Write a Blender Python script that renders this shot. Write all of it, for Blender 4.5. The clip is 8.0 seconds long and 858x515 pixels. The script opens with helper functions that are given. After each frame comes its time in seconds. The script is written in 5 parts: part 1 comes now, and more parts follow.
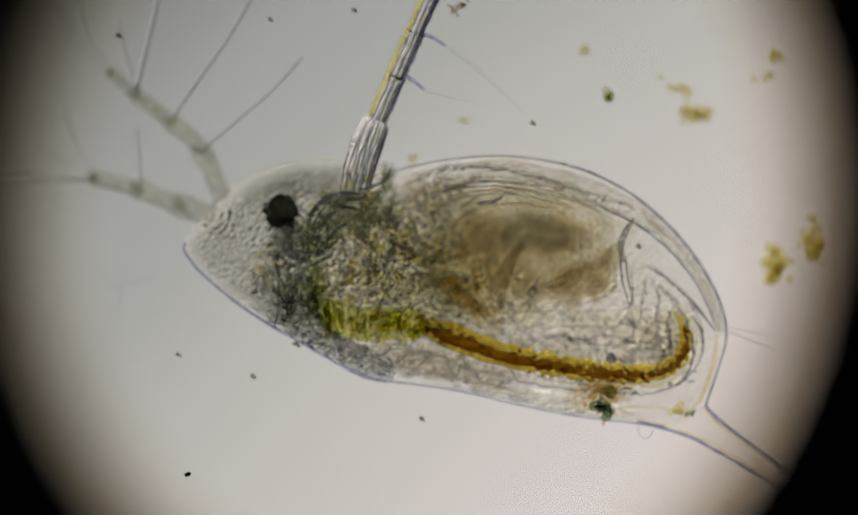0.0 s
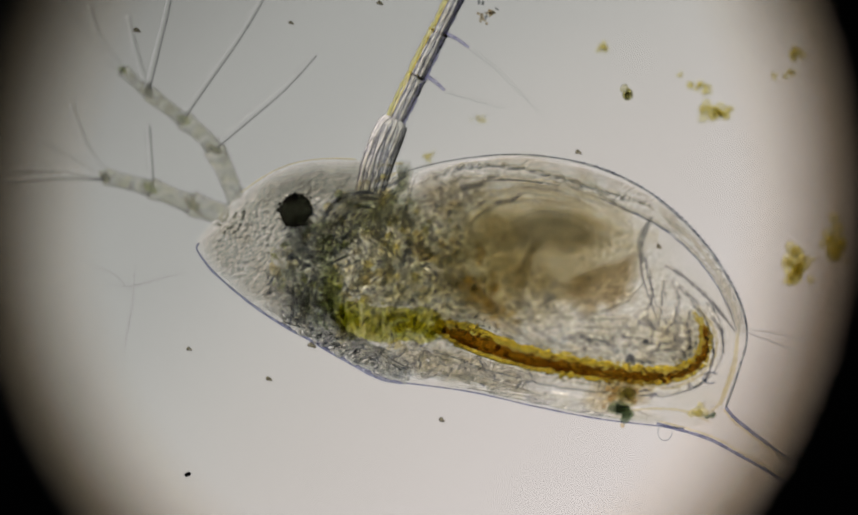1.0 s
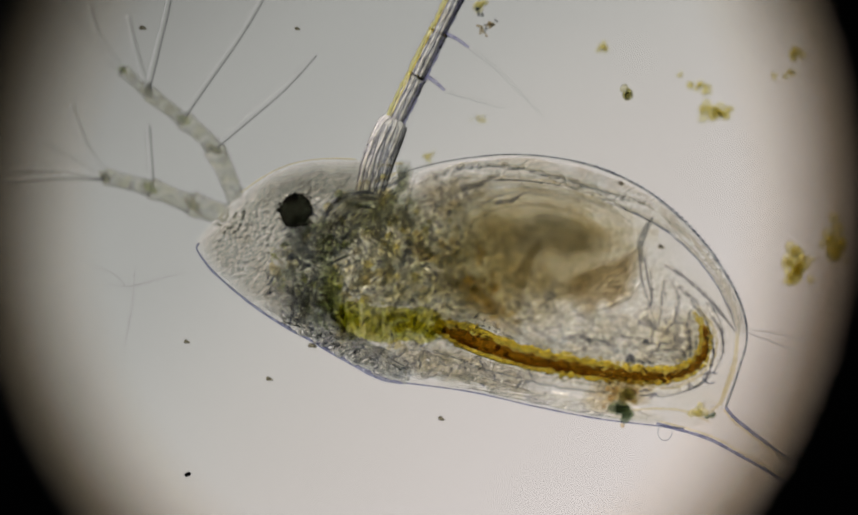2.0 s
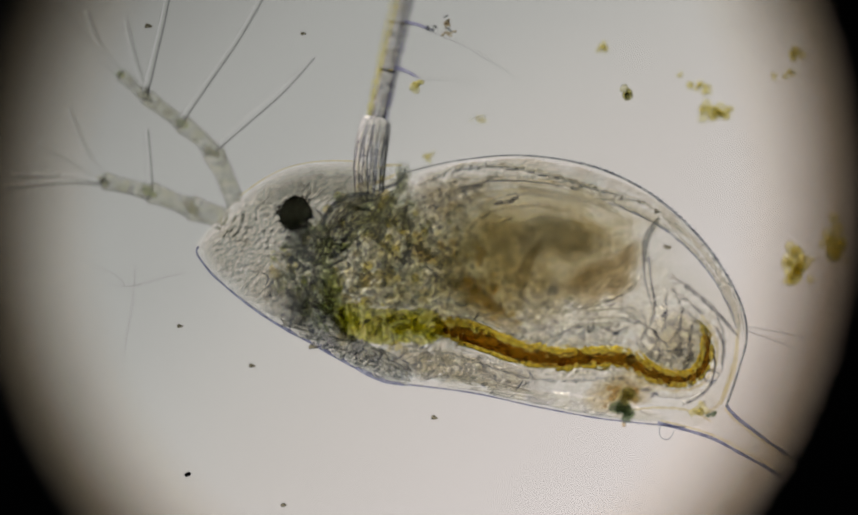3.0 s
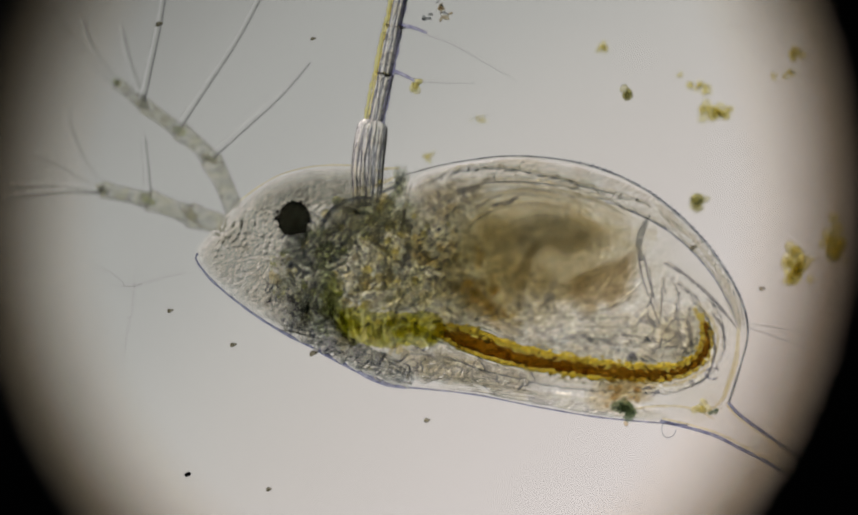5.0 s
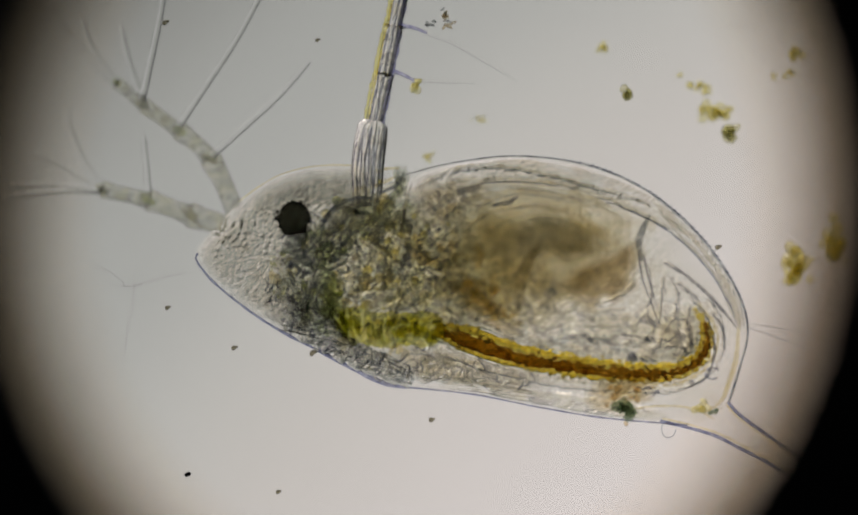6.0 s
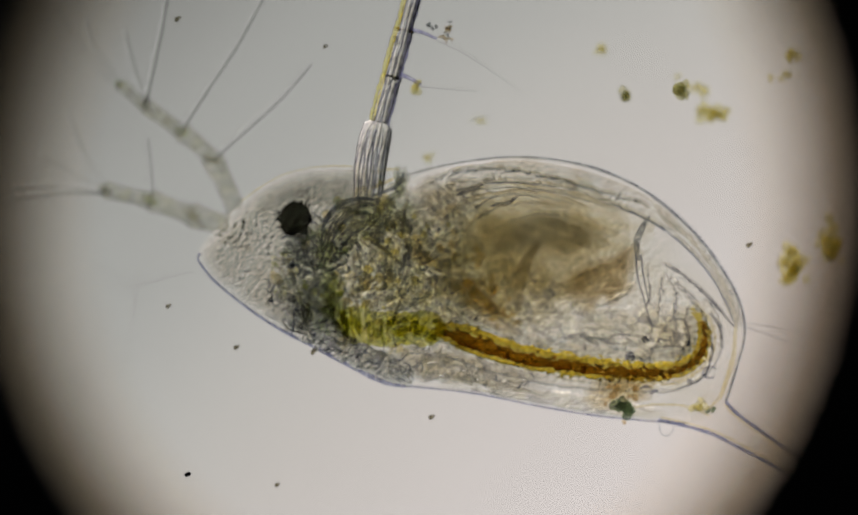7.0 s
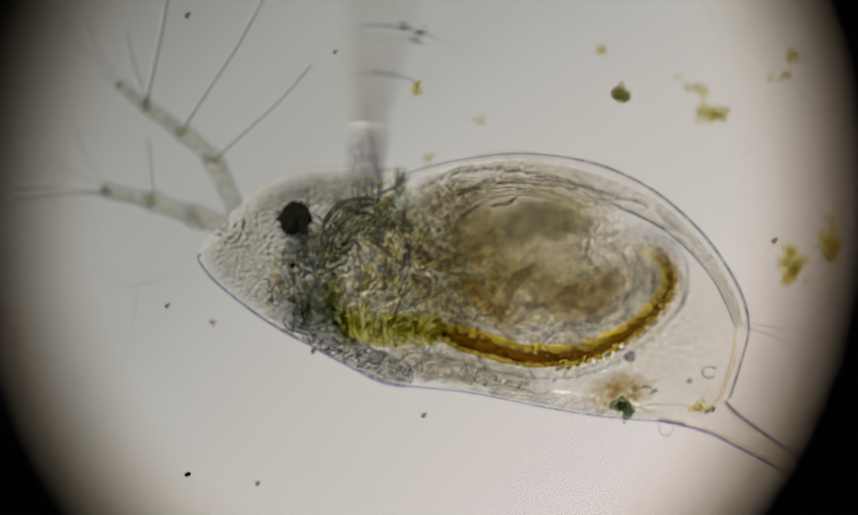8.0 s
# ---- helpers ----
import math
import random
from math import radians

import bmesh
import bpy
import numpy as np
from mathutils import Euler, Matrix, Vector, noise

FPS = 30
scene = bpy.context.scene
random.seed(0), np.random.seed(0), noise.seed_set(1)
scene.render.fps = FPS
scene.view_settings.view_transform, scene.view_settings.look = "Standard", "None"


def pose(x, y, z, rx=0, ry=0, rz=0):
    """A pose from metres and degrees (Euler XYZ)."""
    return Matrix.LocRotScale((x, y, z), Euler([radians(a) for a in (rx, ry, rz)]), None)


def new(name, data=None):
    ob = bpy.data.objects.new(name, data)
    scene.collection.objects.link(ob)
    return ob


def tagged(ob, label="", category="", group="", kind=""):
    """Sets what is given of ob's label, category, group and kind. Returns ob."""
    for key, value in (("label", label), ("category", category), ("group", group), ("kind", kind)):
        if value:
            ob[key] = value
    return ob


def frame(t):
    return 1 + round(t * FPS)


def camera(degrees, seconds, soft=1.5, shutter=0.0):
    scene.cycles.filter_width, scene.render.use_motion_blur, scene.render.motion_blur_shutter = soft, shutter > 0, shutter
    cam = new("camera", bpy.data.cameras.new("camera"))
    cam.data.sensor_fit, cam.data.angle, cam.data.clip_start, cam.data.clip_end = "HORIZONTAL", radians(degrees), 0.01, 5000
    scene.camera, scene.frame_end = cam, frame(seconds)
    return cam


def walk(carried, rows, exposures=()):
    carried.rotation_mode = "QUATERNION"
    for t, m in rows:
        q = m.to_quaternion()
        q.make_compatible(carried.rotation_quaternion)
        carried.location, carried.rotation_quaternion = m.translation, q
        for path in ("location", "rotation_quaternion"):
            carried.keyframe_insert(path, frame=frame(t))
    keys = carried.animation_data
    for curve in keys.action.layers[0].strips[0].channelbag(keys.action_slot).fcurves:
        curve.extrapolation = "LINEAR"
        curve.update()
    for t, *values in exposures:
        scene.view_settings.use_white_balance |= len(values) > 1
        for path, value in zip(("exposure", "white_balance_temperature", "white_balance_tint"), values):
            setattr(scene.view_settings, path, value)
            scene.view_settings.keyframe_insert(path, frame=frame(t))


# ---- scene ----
# A microscope's view, built a thousand times enlarged: all lengths in the tables are micrometres, and one micrometre is S metres,
# so that the animal, in truth 1.06 mm long, stands 1.06 m long in the scene.
S = 1e-3
FOCUS = 6.0          # working distance of the objective
Z_MID = 150.0         # height of the animal's middle plane over the slide

# ---- camera: a microscope that looks straight down ----
cam = camera(14.888, 8.0, 2.0, 0.8)
cam.data.dof.use_dof = True
cam.data.dof.focus_distance = FOCUS
cam.data.dof.aperture_fstop = 0.287


def eye_at(dx, dz):
    """The microscope's place, dx to the side and dz above sharp focus on the middle plane."""
    return pose(dx * S, 0, FOCUS + (Z_MID + dz) * S)


# stage nudged once, focus drifts a little
SHIFT = [(0.0, 30, 80), (0.2, 30, 75), (0.4, 29, 50), (0.5, -1, 10), (0.7, 0, 0), (1.0, 0, 0),
         (4.7, 0, 5), (6.6, 0, 8), (7.1, 0, 65), (8.0, 0, 65)]
walk(cam, [(t, eye_at(dx, dz)) for t, dx, dz in SHIFT])

# ---- world and light: a dark room and the lamp under the stage ----
world = bpy.data.worlds.new("dark_room")
scene.world = world
world.use_nodes = True
world.node_tree.nodes["Background"].inputs[0].default_value = (0.9, 0.95, 1, 1)
world.node_tree.nodes["Background"].inputs[1].default_value = 0.012
scene.view_settings.exposure = 0.0
scene.cycles.transparent_max_bounces = 64
scene.cycles.max_bounces = 32
scene.cycles.transmission_bounces = 32


# ---- materials ----
def node(tree, kind, **inputs):
    n = tree.nodes.new(kind)
    for key, value in inputs.items():
        key = key.replace("_", " ")
        if isinstance(value, bpy.types.NodeSocket):
            tree.links.new(value, n.inputs[key])
        else:
            n.inputs[key].default_value = value
    return n


def rgb(c):
    return (c[0], c[1], c[2], 1)


def ramp(tree, fac, stops):
    n = tree.nodes.new("ShaderNodeValToRGB")
    tree.links.new(fac, n.inputs[0])
    e = n.color_ramp.elements
    e[0].position, e[0].color = stops[0][0], rgb(stops[0][1])
    e[1].position, e[1].color = stops[-1][0], rgb(stops[-1][1])
    for p, c in stops[1:-1]:
        x = e.new(p)
        x.color = rgb(c)
    return n.outputs[0]


def mix(tree, fac, a, b, mode="MIX"):
    n = tree.nodes.new("ShaderNodeMix")
    n.data_type, n.blend_type = "RGBA", mode
    for i, v in ((0, fac), (6, a), (7, b)):
        if isinstance(v, bpy.types.NodeSocket):
            tree.links.new(v, n.inputs[i])
        else:
            n.inputs[i].default_value = v if i == 0 else rgb(v)
    return n.outputs[2]


def coords(tree, grain, stretch=(1, 1, 1)):
    """Object coordinates in units of grain micrometres."""
    tc = tree.nodes.new("ShaderNodeTexCoord")
    m = tree.nodes.new("ShaderNodeMapping")
    m.inputs["Scale"].default_value = [s / (grain * S) for s in (stretch[0], stretch[1], stretch[2] * 0.2)]
    tree.links.new(tc.outputs["Object"], m.inputs[0])
    return m.outputs[0]


PLAIN = {}


def tissue(name, thin, thick, grain=12, stretch=(1, 1, 1), patch=60, stain=None, cells=0.0, relief=0.0, bump=1.0,
           body=0.1, contrast=(0.35, 0.65), ior=1.12, wrinkle=None, layer=False, mosaic=None, flow=(1, 1, 0.3)):
    """Living tissue lit from behind. thin and thick: the light that one wall lets through, where it is clear and where dense.
    stain: a third tint in patches; cells: dark cell borders; wrinkle: creases; mosaic: the size of its lumps, and how much their tone differs; layer: a cushion that takes less light where it thins out; relief: how much the rough skin bends the light."""
    m = bpy.data.materials.new(name)
    m.use_nodes = True
    t = m.node_tree
    t.nodes.remove(t.nodes["Principled BSDF"])
    fine = node(t, "ShaderNodeTexNoise", Vector=coords(t, grain, stretch), Scale=1.0, Detail=4.0, Roughness=0.62)
    wide = node(t, "ShaderNodeTexNoise", Vector=coords(t, patch), Scale=1.0, Detail=3.0, Roughness=0.5, Distortion=0.6)
    col = ramp(t, fine.outputs["Fac"], [(contrast[0], thick), (contrast[1], thin)])
    if stain:
        f = ramp(t, wide.outputs["Fac"], [(0.42, (0, 0, 0)), (0.62, (1, 1, 1))])
        col = mix(t, f, col, stain, "MULTIPLY")
    height = fine.outputs["Fac"]
    if cells:
        v = t.nodes.new("ShaderNodeTexVoronoi")
        v.feature = "DISTANCE_TO_EDGE"
        t.links.new(coords(t, grain * 1.6, stretch), v.inputs["Vector"])
        edge = ramp(t, v.outputs["Distance"], [(0.0, (1 - cells,) * 3), (0.16, (1, 1, 1))])
        col = mix(t, 1.0, col, edge, "MULTIPLY")
    if mosaic:
        v = t.nodes.new("ShaderNodeTexVoronoi")
        warp = node(t, "ShaderNodeTexNoise", Vector=coords(t, mosaic[0] * 1.5), Scale=1.0, Detail=1.0)
        bent = mix(t, 0.45, coords(t, mosaic[0], stretch), warp.outputs["Color"], "ADD")
        t.links.new(bent, v.inputs["Vector"])
        lo = 1 - mosaic[1]
        lump = ramp(t, v.outputs["Color"], [(0.15, (lo, lo, lo)), (0.5, ((lo + 2) / 3, (lo + 2) / 3, (lo + 1.6) / 2.7)), (0.85, (1, 1, 1))])
        col = mix(t, 1.0, col, lump, "MULTIPLY")
    if wrinkle:
        # fine dark creases of that spacing, strength and width
        for k, (space, depth, width) in enumerate(wrinkle):
            w = node(t, "ShaderNodeTexNoise", Vector=coords(t, space, flow), Scale=1.0, Detail=1.5, Roughness=0.5, Distortion=0.8)
            off = t.nodes.new("ShaderNodeMath")
            off.operation = "SUBTRACT"
            off.inputs[1].default_value = 0.5
            t.links.new(w.outputs["Fac"], off.inputs[0])
            gap = t.nodes.new("ShaderNodeMath")
            gap.operation = "ABSOLUTE"
            t.links.new(off.outputs[0], gap.inputs[0])
            line = ramp(t, gap.outputs[0], [(0.0, (1 - depth, 1 - depth, 1 - depth * 0.92)), (width, (1, 1, 1))])
            col = mix(t, 1.0, col, line, "MULTIPLY")
    if layer:
        deep = t.nodes.new("ShaderNodeAttribute")
        deep.attribute_name = "thickness"
        col = mix(t, deep.outputs["Fac"], (1, 1, 1), col)
    clear = node(t, "ShaderNodeBsdfTransparent", Color=col)
    out = clear.outputs[0]
    if relief:
        b = node(t, "ShaderNodeBump", Strength=1.0, Distance=bump * S, Height=height)
        r = node(t, "ShaderNodeBsdfRefraction", Color=col, Roughness=0.0, IOR=ior, Normal=b.outputs[0])
        s = node(t, "ShaderNodeMixShader", Fac=relief)
        t.links.new(out, s.inputs[1])
        t.links.new(r.outputs[0], s.inputs[2])
        out = s.outputs[0]
    if body:
        p = node(t, "ShaderNodeBsdfPrincipled", Base_Color=col, Roughness=0.4)
        s = node(t, "ShaderNodeMixShader", Fac=body)
        t.links.new(out, s.inputs[1])
        t.links.new(p.outputs[0], s.inputs[2])
        out = s.outputs[0]
    t.links.new(out, t.nodes["Material Output"].inputs[0])
    if layer and relief:
        # the underside grows into the tissue below and bends no light
        PLAIN[name] = tissue(name + "_underside", thin, thick, grain, stretch, patch, stain, cells, 0.0, bump, body, contrast, ior, wrinkle, layer, mosaic, flow)
    return m


def opaque(name, colour, rough=0.6, grain=10):
    m = bpy.data.materials.new(name)
    m.use_nodes = True
    t = m.node_tree
    n = node(t, "ShaderNodeTexNoise", Vector=coords(t, grain), Scale=1.0, Detail=3.0)
    c = ramp(t, n.outputs["Fac"], [(0.3, [v * 0.6 for v in colour]), (0.7, colour)])
    p = t.nodes["Principled BSDF"]
    t.links.new(c, p.inputs["Base Color"])
    p.inputs["Roughness"].default_value = rough
    return m


def lamp_material():
    m = bpy.data.materials.new("lamp_glow")
    m.use_nodes = True
    t = m.node_tree
    t.nodes.remove(t.nodes["Principled BSDF"])
    # one hot spot, off the axis, that fades outwards
    far = t.nodes.new("ShaderNodeVectorMath")
    far.operation = "DISTANCE"
    far.inputs[1].default_value = (3.1, -3.6, -6)
    t.links.new(coords(t, 1000, (1, 1, 5)), far.inputs[0])
    span = node(t, "ShaderNodeMapRange", Value=far.outputs["Value"], From_Min=0.0, From_Max=8.0)
    col = ramp(t, span.outputs[0], [(0.26, (1.807, 1.67, 1.62)), (0.36, (1.309, 1.20, 1.18)), (0.446, (0.723, 0.648, 0.637)), (0.575, (0.572, 0.526, 0.503)),
                                    (0.63, (0.497, 0.475, 0.455)), (0.67, (0.403, 0.394, 0.381)),
                                    (0.71, (0.386, 0.379, 0.365)), (0.79, (0.193, 0.19, 0.18)), (0.89, (0.020, 0.02, 0.02))])
    e = node(t, "ShaderNodeEmission", Color=col, Strength=1.04)
    t.links.new(e.outputs[0], t.nodes["Material Output"].inputs[0])
    return m


def glass_material():
    m = bpy.data.materials.new("slide_glass")
    m.use_nodes = True
    t = m.node_tree
    t.nodes.remove(t.nodes["Principled BSDF"])
    g = node(t, "ShaderNodeBsdfGlass", Color=(0.99, 1, 0.99, 1), Roughness=0.0, IOR=1.5)
    t.links.new(g.outputs[0], t.nodes["Material Output"].inputs[0])
    return m


LAMP = lamp_material()
GLASS = glass_material()
BLACK = opaque("blackened_metal", (0.012, 0.011, 0.010), 0.7, 40)
SPECK = tissue("speck_skin", (0.75, 0.73, 0.62), (0.45, 0.42, 0.36), 4, body=0.05, relief=0.3)
SOOT = opaque("dust_grain", (0.02, 0.02, 0.02), 0.8)
PIGMENT = tissue("eye_pigment", (0.27, 0.28, 0.24), (0.15, 0.155, 0.13), 7, patch=20, body=0.02)
SHELL = tissue("clear_shell", (0.997, 0.997, 0.995), (0.98, 0.98, 0.975), 14, patch=90, stain=(0.993, 0.99, 0.982), body=0.003)
YOLK = tissue("yellowish_fold", (0.985, 0.965, 0.88), (0.93, 0.90, 0.78), 12, body=0)
HEAD = tissue("granular_head_skin", (0.935, 0.93, 0.92), (0.87, 0.865, 0.85), 8, body=0, stain=(0.97, 0.96, 0.945), relief=1, ior=1.45, layer=True, mosaic=(9, 0.14))
GRANULE = tissue("granular_shell_skin", (0.994, 0.99, 0.988), (0.95, 0.944, 0.94), 7, patch=40, stain=(0.98, 0.97, 0.96), body=0, relief=1, ior=1.45, layer=True, mosaic=(8, 0.06))
UPPERHEAD = tissue("grey_crown_shade", (0.86, 0.86, 0.855), (0.76, 0.76, 0.75), 30, patch=60, body=0, layer=True, mosaic=(12, 0.08))
RIM = tissue("shell_margin", (0.90, 0.91, 0.925), (0.58, 0.60, 0.69), 16, body=0, relief=1, ior=1.08)
MARGIN = tissue("grey_shell_margin", (0.92, 0.93, 0.93), (0.66, 0.68, 0.71), 16, body=0, relief=1, ior=1.06)
NAVY = tissue("navy_back_rim", (0.74, 0.76, 0.85), (0.44, 0.46, 0.60), 14, body=0)
GLINT = tissue("yellow_fat_drop", (1.0, 0.985, 0.76), (0.97, 0.93, 0.62), 5, patch=14, body=0, relief=1, ior=1.05)
DEEPPAD = tissue("brown_hollow", (0.972, 0.96, 0.93), (0.915, 0.895, 0.84), 30, patch=60, body=0, layer=True, mosaic=(22, 0.1))
OLIVEPAD = tissue("olive_limb_pulp", (0.95, 0.94, 0.89), (0.84, 0.822, 0.74), 24, patch=50, body=0, layer=True, mosaic=(26, 0.16))
INK = tissue("ink_crease", (0.80, 0.815, 0.845), (0.55, 0.575, 0.63), 14, body=0)
FOLD = tissue("shell_fold", (0.985, 0.98, 0.965), (0.93, 0.925, 0.905), 8, body=0, relief=1, ior=1.2)
FIBRE = tissue("muscle_fibre", (0.98, 0.97, 0.93), (0.84, 0.835, 0.79), 8, body=0, wrinkle=((16, 0.25, 0.05),))
DARKFIBRE = tissue("dark_sinew", (0.86, 0.86, 0.85), (0.62, 0.64, 0.65), 8, body=0, wrinkle=((14, 0.25, 0.05),))
CELL = tissue("fat_cell", (0.993, 0.986, 0.955), (0.925, 0.91, 0.83), 9, patch=40, stain=(0.97, 0.94, 0.83), body=0, contrast=(0.3, 0.7))
GREENCELL = tissue("green_cell", (0.955, 0.968, 0.92), (0.81, 0.84, 0.745), 9, patch=30, stain=(0.95, 0.94, 0.78), body=0)
PULP = tissue("body_pulp", (0.982, 0.972, 0.935), (0.83, 0.825, 0.78), 12, patch=45, stain=(0.96, 0.955, 0.92), body=0, contrast=(0.33, 0.6), relief=1, ior=1.38, wrinkle=((24, 0.28, 0.04),), layer=True, mosaic=(13, 0.2))
LIMB = tissue("leaf_limb_skin", (0.997, 0.995, 0.989), (0.972, 0.968, 0.953), 45, (1, 1.5, 1), 80, stain=(0.989, 0.984, 0.967), body=0)
GREENPULP = tissue("green_pulp", (0.975, 0.98, 0.965), (0.52, 0.545, 0.54), 12, patch=40, stain=(0.91, 0.92, 0.87), body=0, contrast=(0.32, 0.6), relief=1, ior=1.4, wrinkle=((22, 0.32, 0.045),), layer=True, mosaic=(11, 0.3))
BLUEPULP = tissue("grey_blue_skin", (0.985, 0.985, 0.97), (0.80, 0.81, 0.85), 12, (1.25, 0.8, 1), 35, stain=(0.94, 0.94, 0.93), body=0, cells=0.45, contrast=(0.34, 0.56), relief=1, ior=1.5, wrinkle=((30, 0.2, 0.05),), layer=True, mosaic=(10, 0.14))
GRAIN = tissue("grainy_grey_tissue", (0.97, 0.955, 0.915), (0.80, 0.775, 0.725), 9, patch=30, stain=(0.93, 0.91, 0.84), body=0, relief=1, ior=1.3, contrast=(0.34, 0.62), wrinkle=((20, 0.3, 0.05),), layer=True, mosaic=(10, 0.28))
GREENSOFT = tissue("soft_green_tissue", (0.93, 0.94, 0.89), (0.68, 0.70, 0.64), 10, patch=26, stain=(0.91, 0.915, 0.84), body=0, wrinkle=((14, 0.35, 0.06),), layer=True, mosaic=(9, 0.3))
SOFTFOLD = tissue("pale_shell_fold", (0.985, 0.98, 0.955), (0.92, 0.915, 0.88), 7, body=0, relief=1, ior=1.1)
LEAFGREEN = tissue("bright_green_tissue", (0.96, 0.975, 0.74), (0.83, 0.88, 0.50), 9, patch=24, body=0, relief=1, ior=1.1, wrinkle=((16, 0.25, 0.05),), layer=True, mosaic=(9, 0.25))
ORANGECELL = tissue("orange_fat_cell", (0.995, 0.98, 0.91), (0.96, 0.92, 0.79), 8, patch=24, stain=(0.97, 0.92, 0.78), body=0, wrinkle=((14, 0.2, 0.05),))
GREYPAD = tissue("grey_limb_pulp", (0.77, 0.76, 0.71), (0.64, 0.625, 0.575), 36, patch=60, body=0, layer=True)
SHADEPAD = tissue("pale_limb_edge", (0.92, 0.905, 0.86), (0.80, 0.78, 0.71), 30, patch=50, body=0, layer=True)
BROWNPAD = tissue("brown_limb_edge", (0.84, 0.785, 0.67), (0.70, 0.63, 0.50), 30, patch=50, body=0, layer=True)
HAIRWALL = tissue("bristle_wall", (0.97, 0.97, 0.97), (0.88, 0.89, 0.90), 10, body=0)
MOTTLE = tissue("mottled_yellow_tissue", (0.992, 0.982, 0.925), (0.85, 0.85, 0.815), 17, patch=26, stain=(0.97, 0.95, 0.845), body=0, relief=1, ior=1.28, contrast=(0.38, 0.6), wrinkle=((30, 0.3, 0.035),), layer=True, mosaic=(15, 0.24))
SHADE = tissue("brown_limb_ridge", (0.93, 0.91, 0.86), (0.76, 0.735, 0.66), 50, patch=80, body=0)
STREAK = tissue("orange_brown_streak", (0.99, 0.96, 0.85), (0.92, 0.84, 0.64), 12, patch=30, stain=(0.96, 0.90, 0.74), body=0.002, wrinkle=((20, 0.25, 0.05),), layer=True, mosaic=(12, 0.3))
AMBER = tissue("amber_fringe", (0.90, 0.835, 0.745), (0.81, 0.725, 0.61), 40, patch=200, body=0.0)
LINING = tissue("shell_lining", (0.998, 0.997, 0.993), (0.972, 0.968, 0.955), 7, patch=50, stain=(0.992, 0.987, 0.972), body=0, relief=1, ior=1.5, layer=True, mosaic=(9, 0.07))
LIMBPAD = tissue("brown_limb_pulp", (0.982, 0.97, 0.94), (0.885, 0.865, 0.81), 34, patch=60, stain=(0.94, 0.923, 0.87), body=0, layer=True, mosaic=(30, 0.14))
UMBER = tissue("umber_spot", (0.90, 0.86, 0.77), (0.70, 0.63, 0.53), 14, patch=30, body=0.003, layer=True)
DIRT = tissue("brown_dirt", (0.93, 0.89, 0.80), (0.74, 0.68, 0.56), 7, patch=16, body=0.004, relief=0.2)
CREASE = tissue("dark_crease", (0.82, 0.82, 0.84), (0.52, 0.53, 0.58), 16, body=0)
FLAP = tissue("crumpled_membrane", (0.998, 0.995, 0.985), (0.98, 0.97, 0.935), 14, patch=40, stain=(0.99, 0.982, 0.955), body=0, relief=1, ior=1.3, wrinkle=((70, 0.2, 0.02), (34, 0.1, 0.03)), layer=True, flow=(0.6, 1.2, 0.3))
HIGHLIGHT = tissue("yellow_highlight", (1.0, 0.985, 0.75), (0.95, 0.89, 0.54), 6, body=0, relief=1, ior=1.16)
PLUM = tissue("violet_antenna_edge", (0.87, 0.865, 0.95), (0.64, 0.63, 0.80), 8, patch=20, body=0, relief=1, ior=1.04)
GUT = tissue("gut_wall", (1.0, 0.972, 0.66), (0.93, 0.845, 0.43), 5, patch=22, stain=(0.965, 0.92, 0.66), body=0, relief=1, ior=1.06, wrinkle=((11, 0.16, 0.05),), mosaic=(7, 0.14))
STRIA = tissue("green_gut_stria", (0.95, 0.955, 0.75), (0.80, 0.815, 0.55), 7, patch=22, body=0)
GREENGUT = tissue("green_gut_wall", (1.0, 0.993, 0.80), (0.965, 0.96, 0.64), 7, (2.0, 0.6, 1), 22, stain=(0.965, 0.96, 0.79), body=0, wrinkle=((16, 0.18, 0.05),), mosaic=(9, 0.2))
FOOD = tissue("gut_food", (0.86, 0.72, 0.42), (0.56, 0.385, 0.16), 6, patch=18, stain=(0.93, 0.85, 0.70), body=0, mosaic=(8, 0.3))
ABDOMEN = tissue("abdomen_skin", (0.998, 0.994, 0.98), (0.97, 0.955, 0.925), 9, body=0, wrinkle=((18, 0.12, 0.05),))
ANTENNA = tissue("antenna_skin", (0.998, 0.995, 0.988), (0.965, 0.958, 0.952), 8, (1.6, 0.5, 1), 30, stain=(0.99, 0.98, 0.94), body=0, relief=1, ior=1.11, wrinkle=((26, 0.2, 0.04),))
FARANT = tissue("far_antenna_skin", (0.992, 0.989, 0.982), (0.952, 0.95, 0.93), 8, patch=22, stain=(0.972, 0.967, 0.915), body=0, relief=1, ior=1.03, wrinkle=((18, 0.16, 0.07),), mosaic=(10, 0.16))
HAIR = tissue("bristle", (0.998, 0.998, 0.998), (0.985, 0.985, 0.985), 12, body=0, relief=1, ior=1.04)
ALGA = tissue("yellow_alga", (0.994, 0.985, 0.90), (0.968, 0.948, 0.79), 6, patch=18, stain=(0.96, 0.945, 0.80), body=0.003, relief=0.2)
GREENALGA = tissue("green_alga", (0.95, 0.945, 0.84), (0.80, 0.79, 0.64), 6, patch=18, body=0.008, relief=0.2)
RUSTPAD = tissue("rusty_stain", (0.965, 0.925, 0.83), (0.83, 0.73, 0.55), 12, patch=26, stain=(0.93, 0.91, 0.82), body=0, layer=True, mosaic=(13, 0.2))
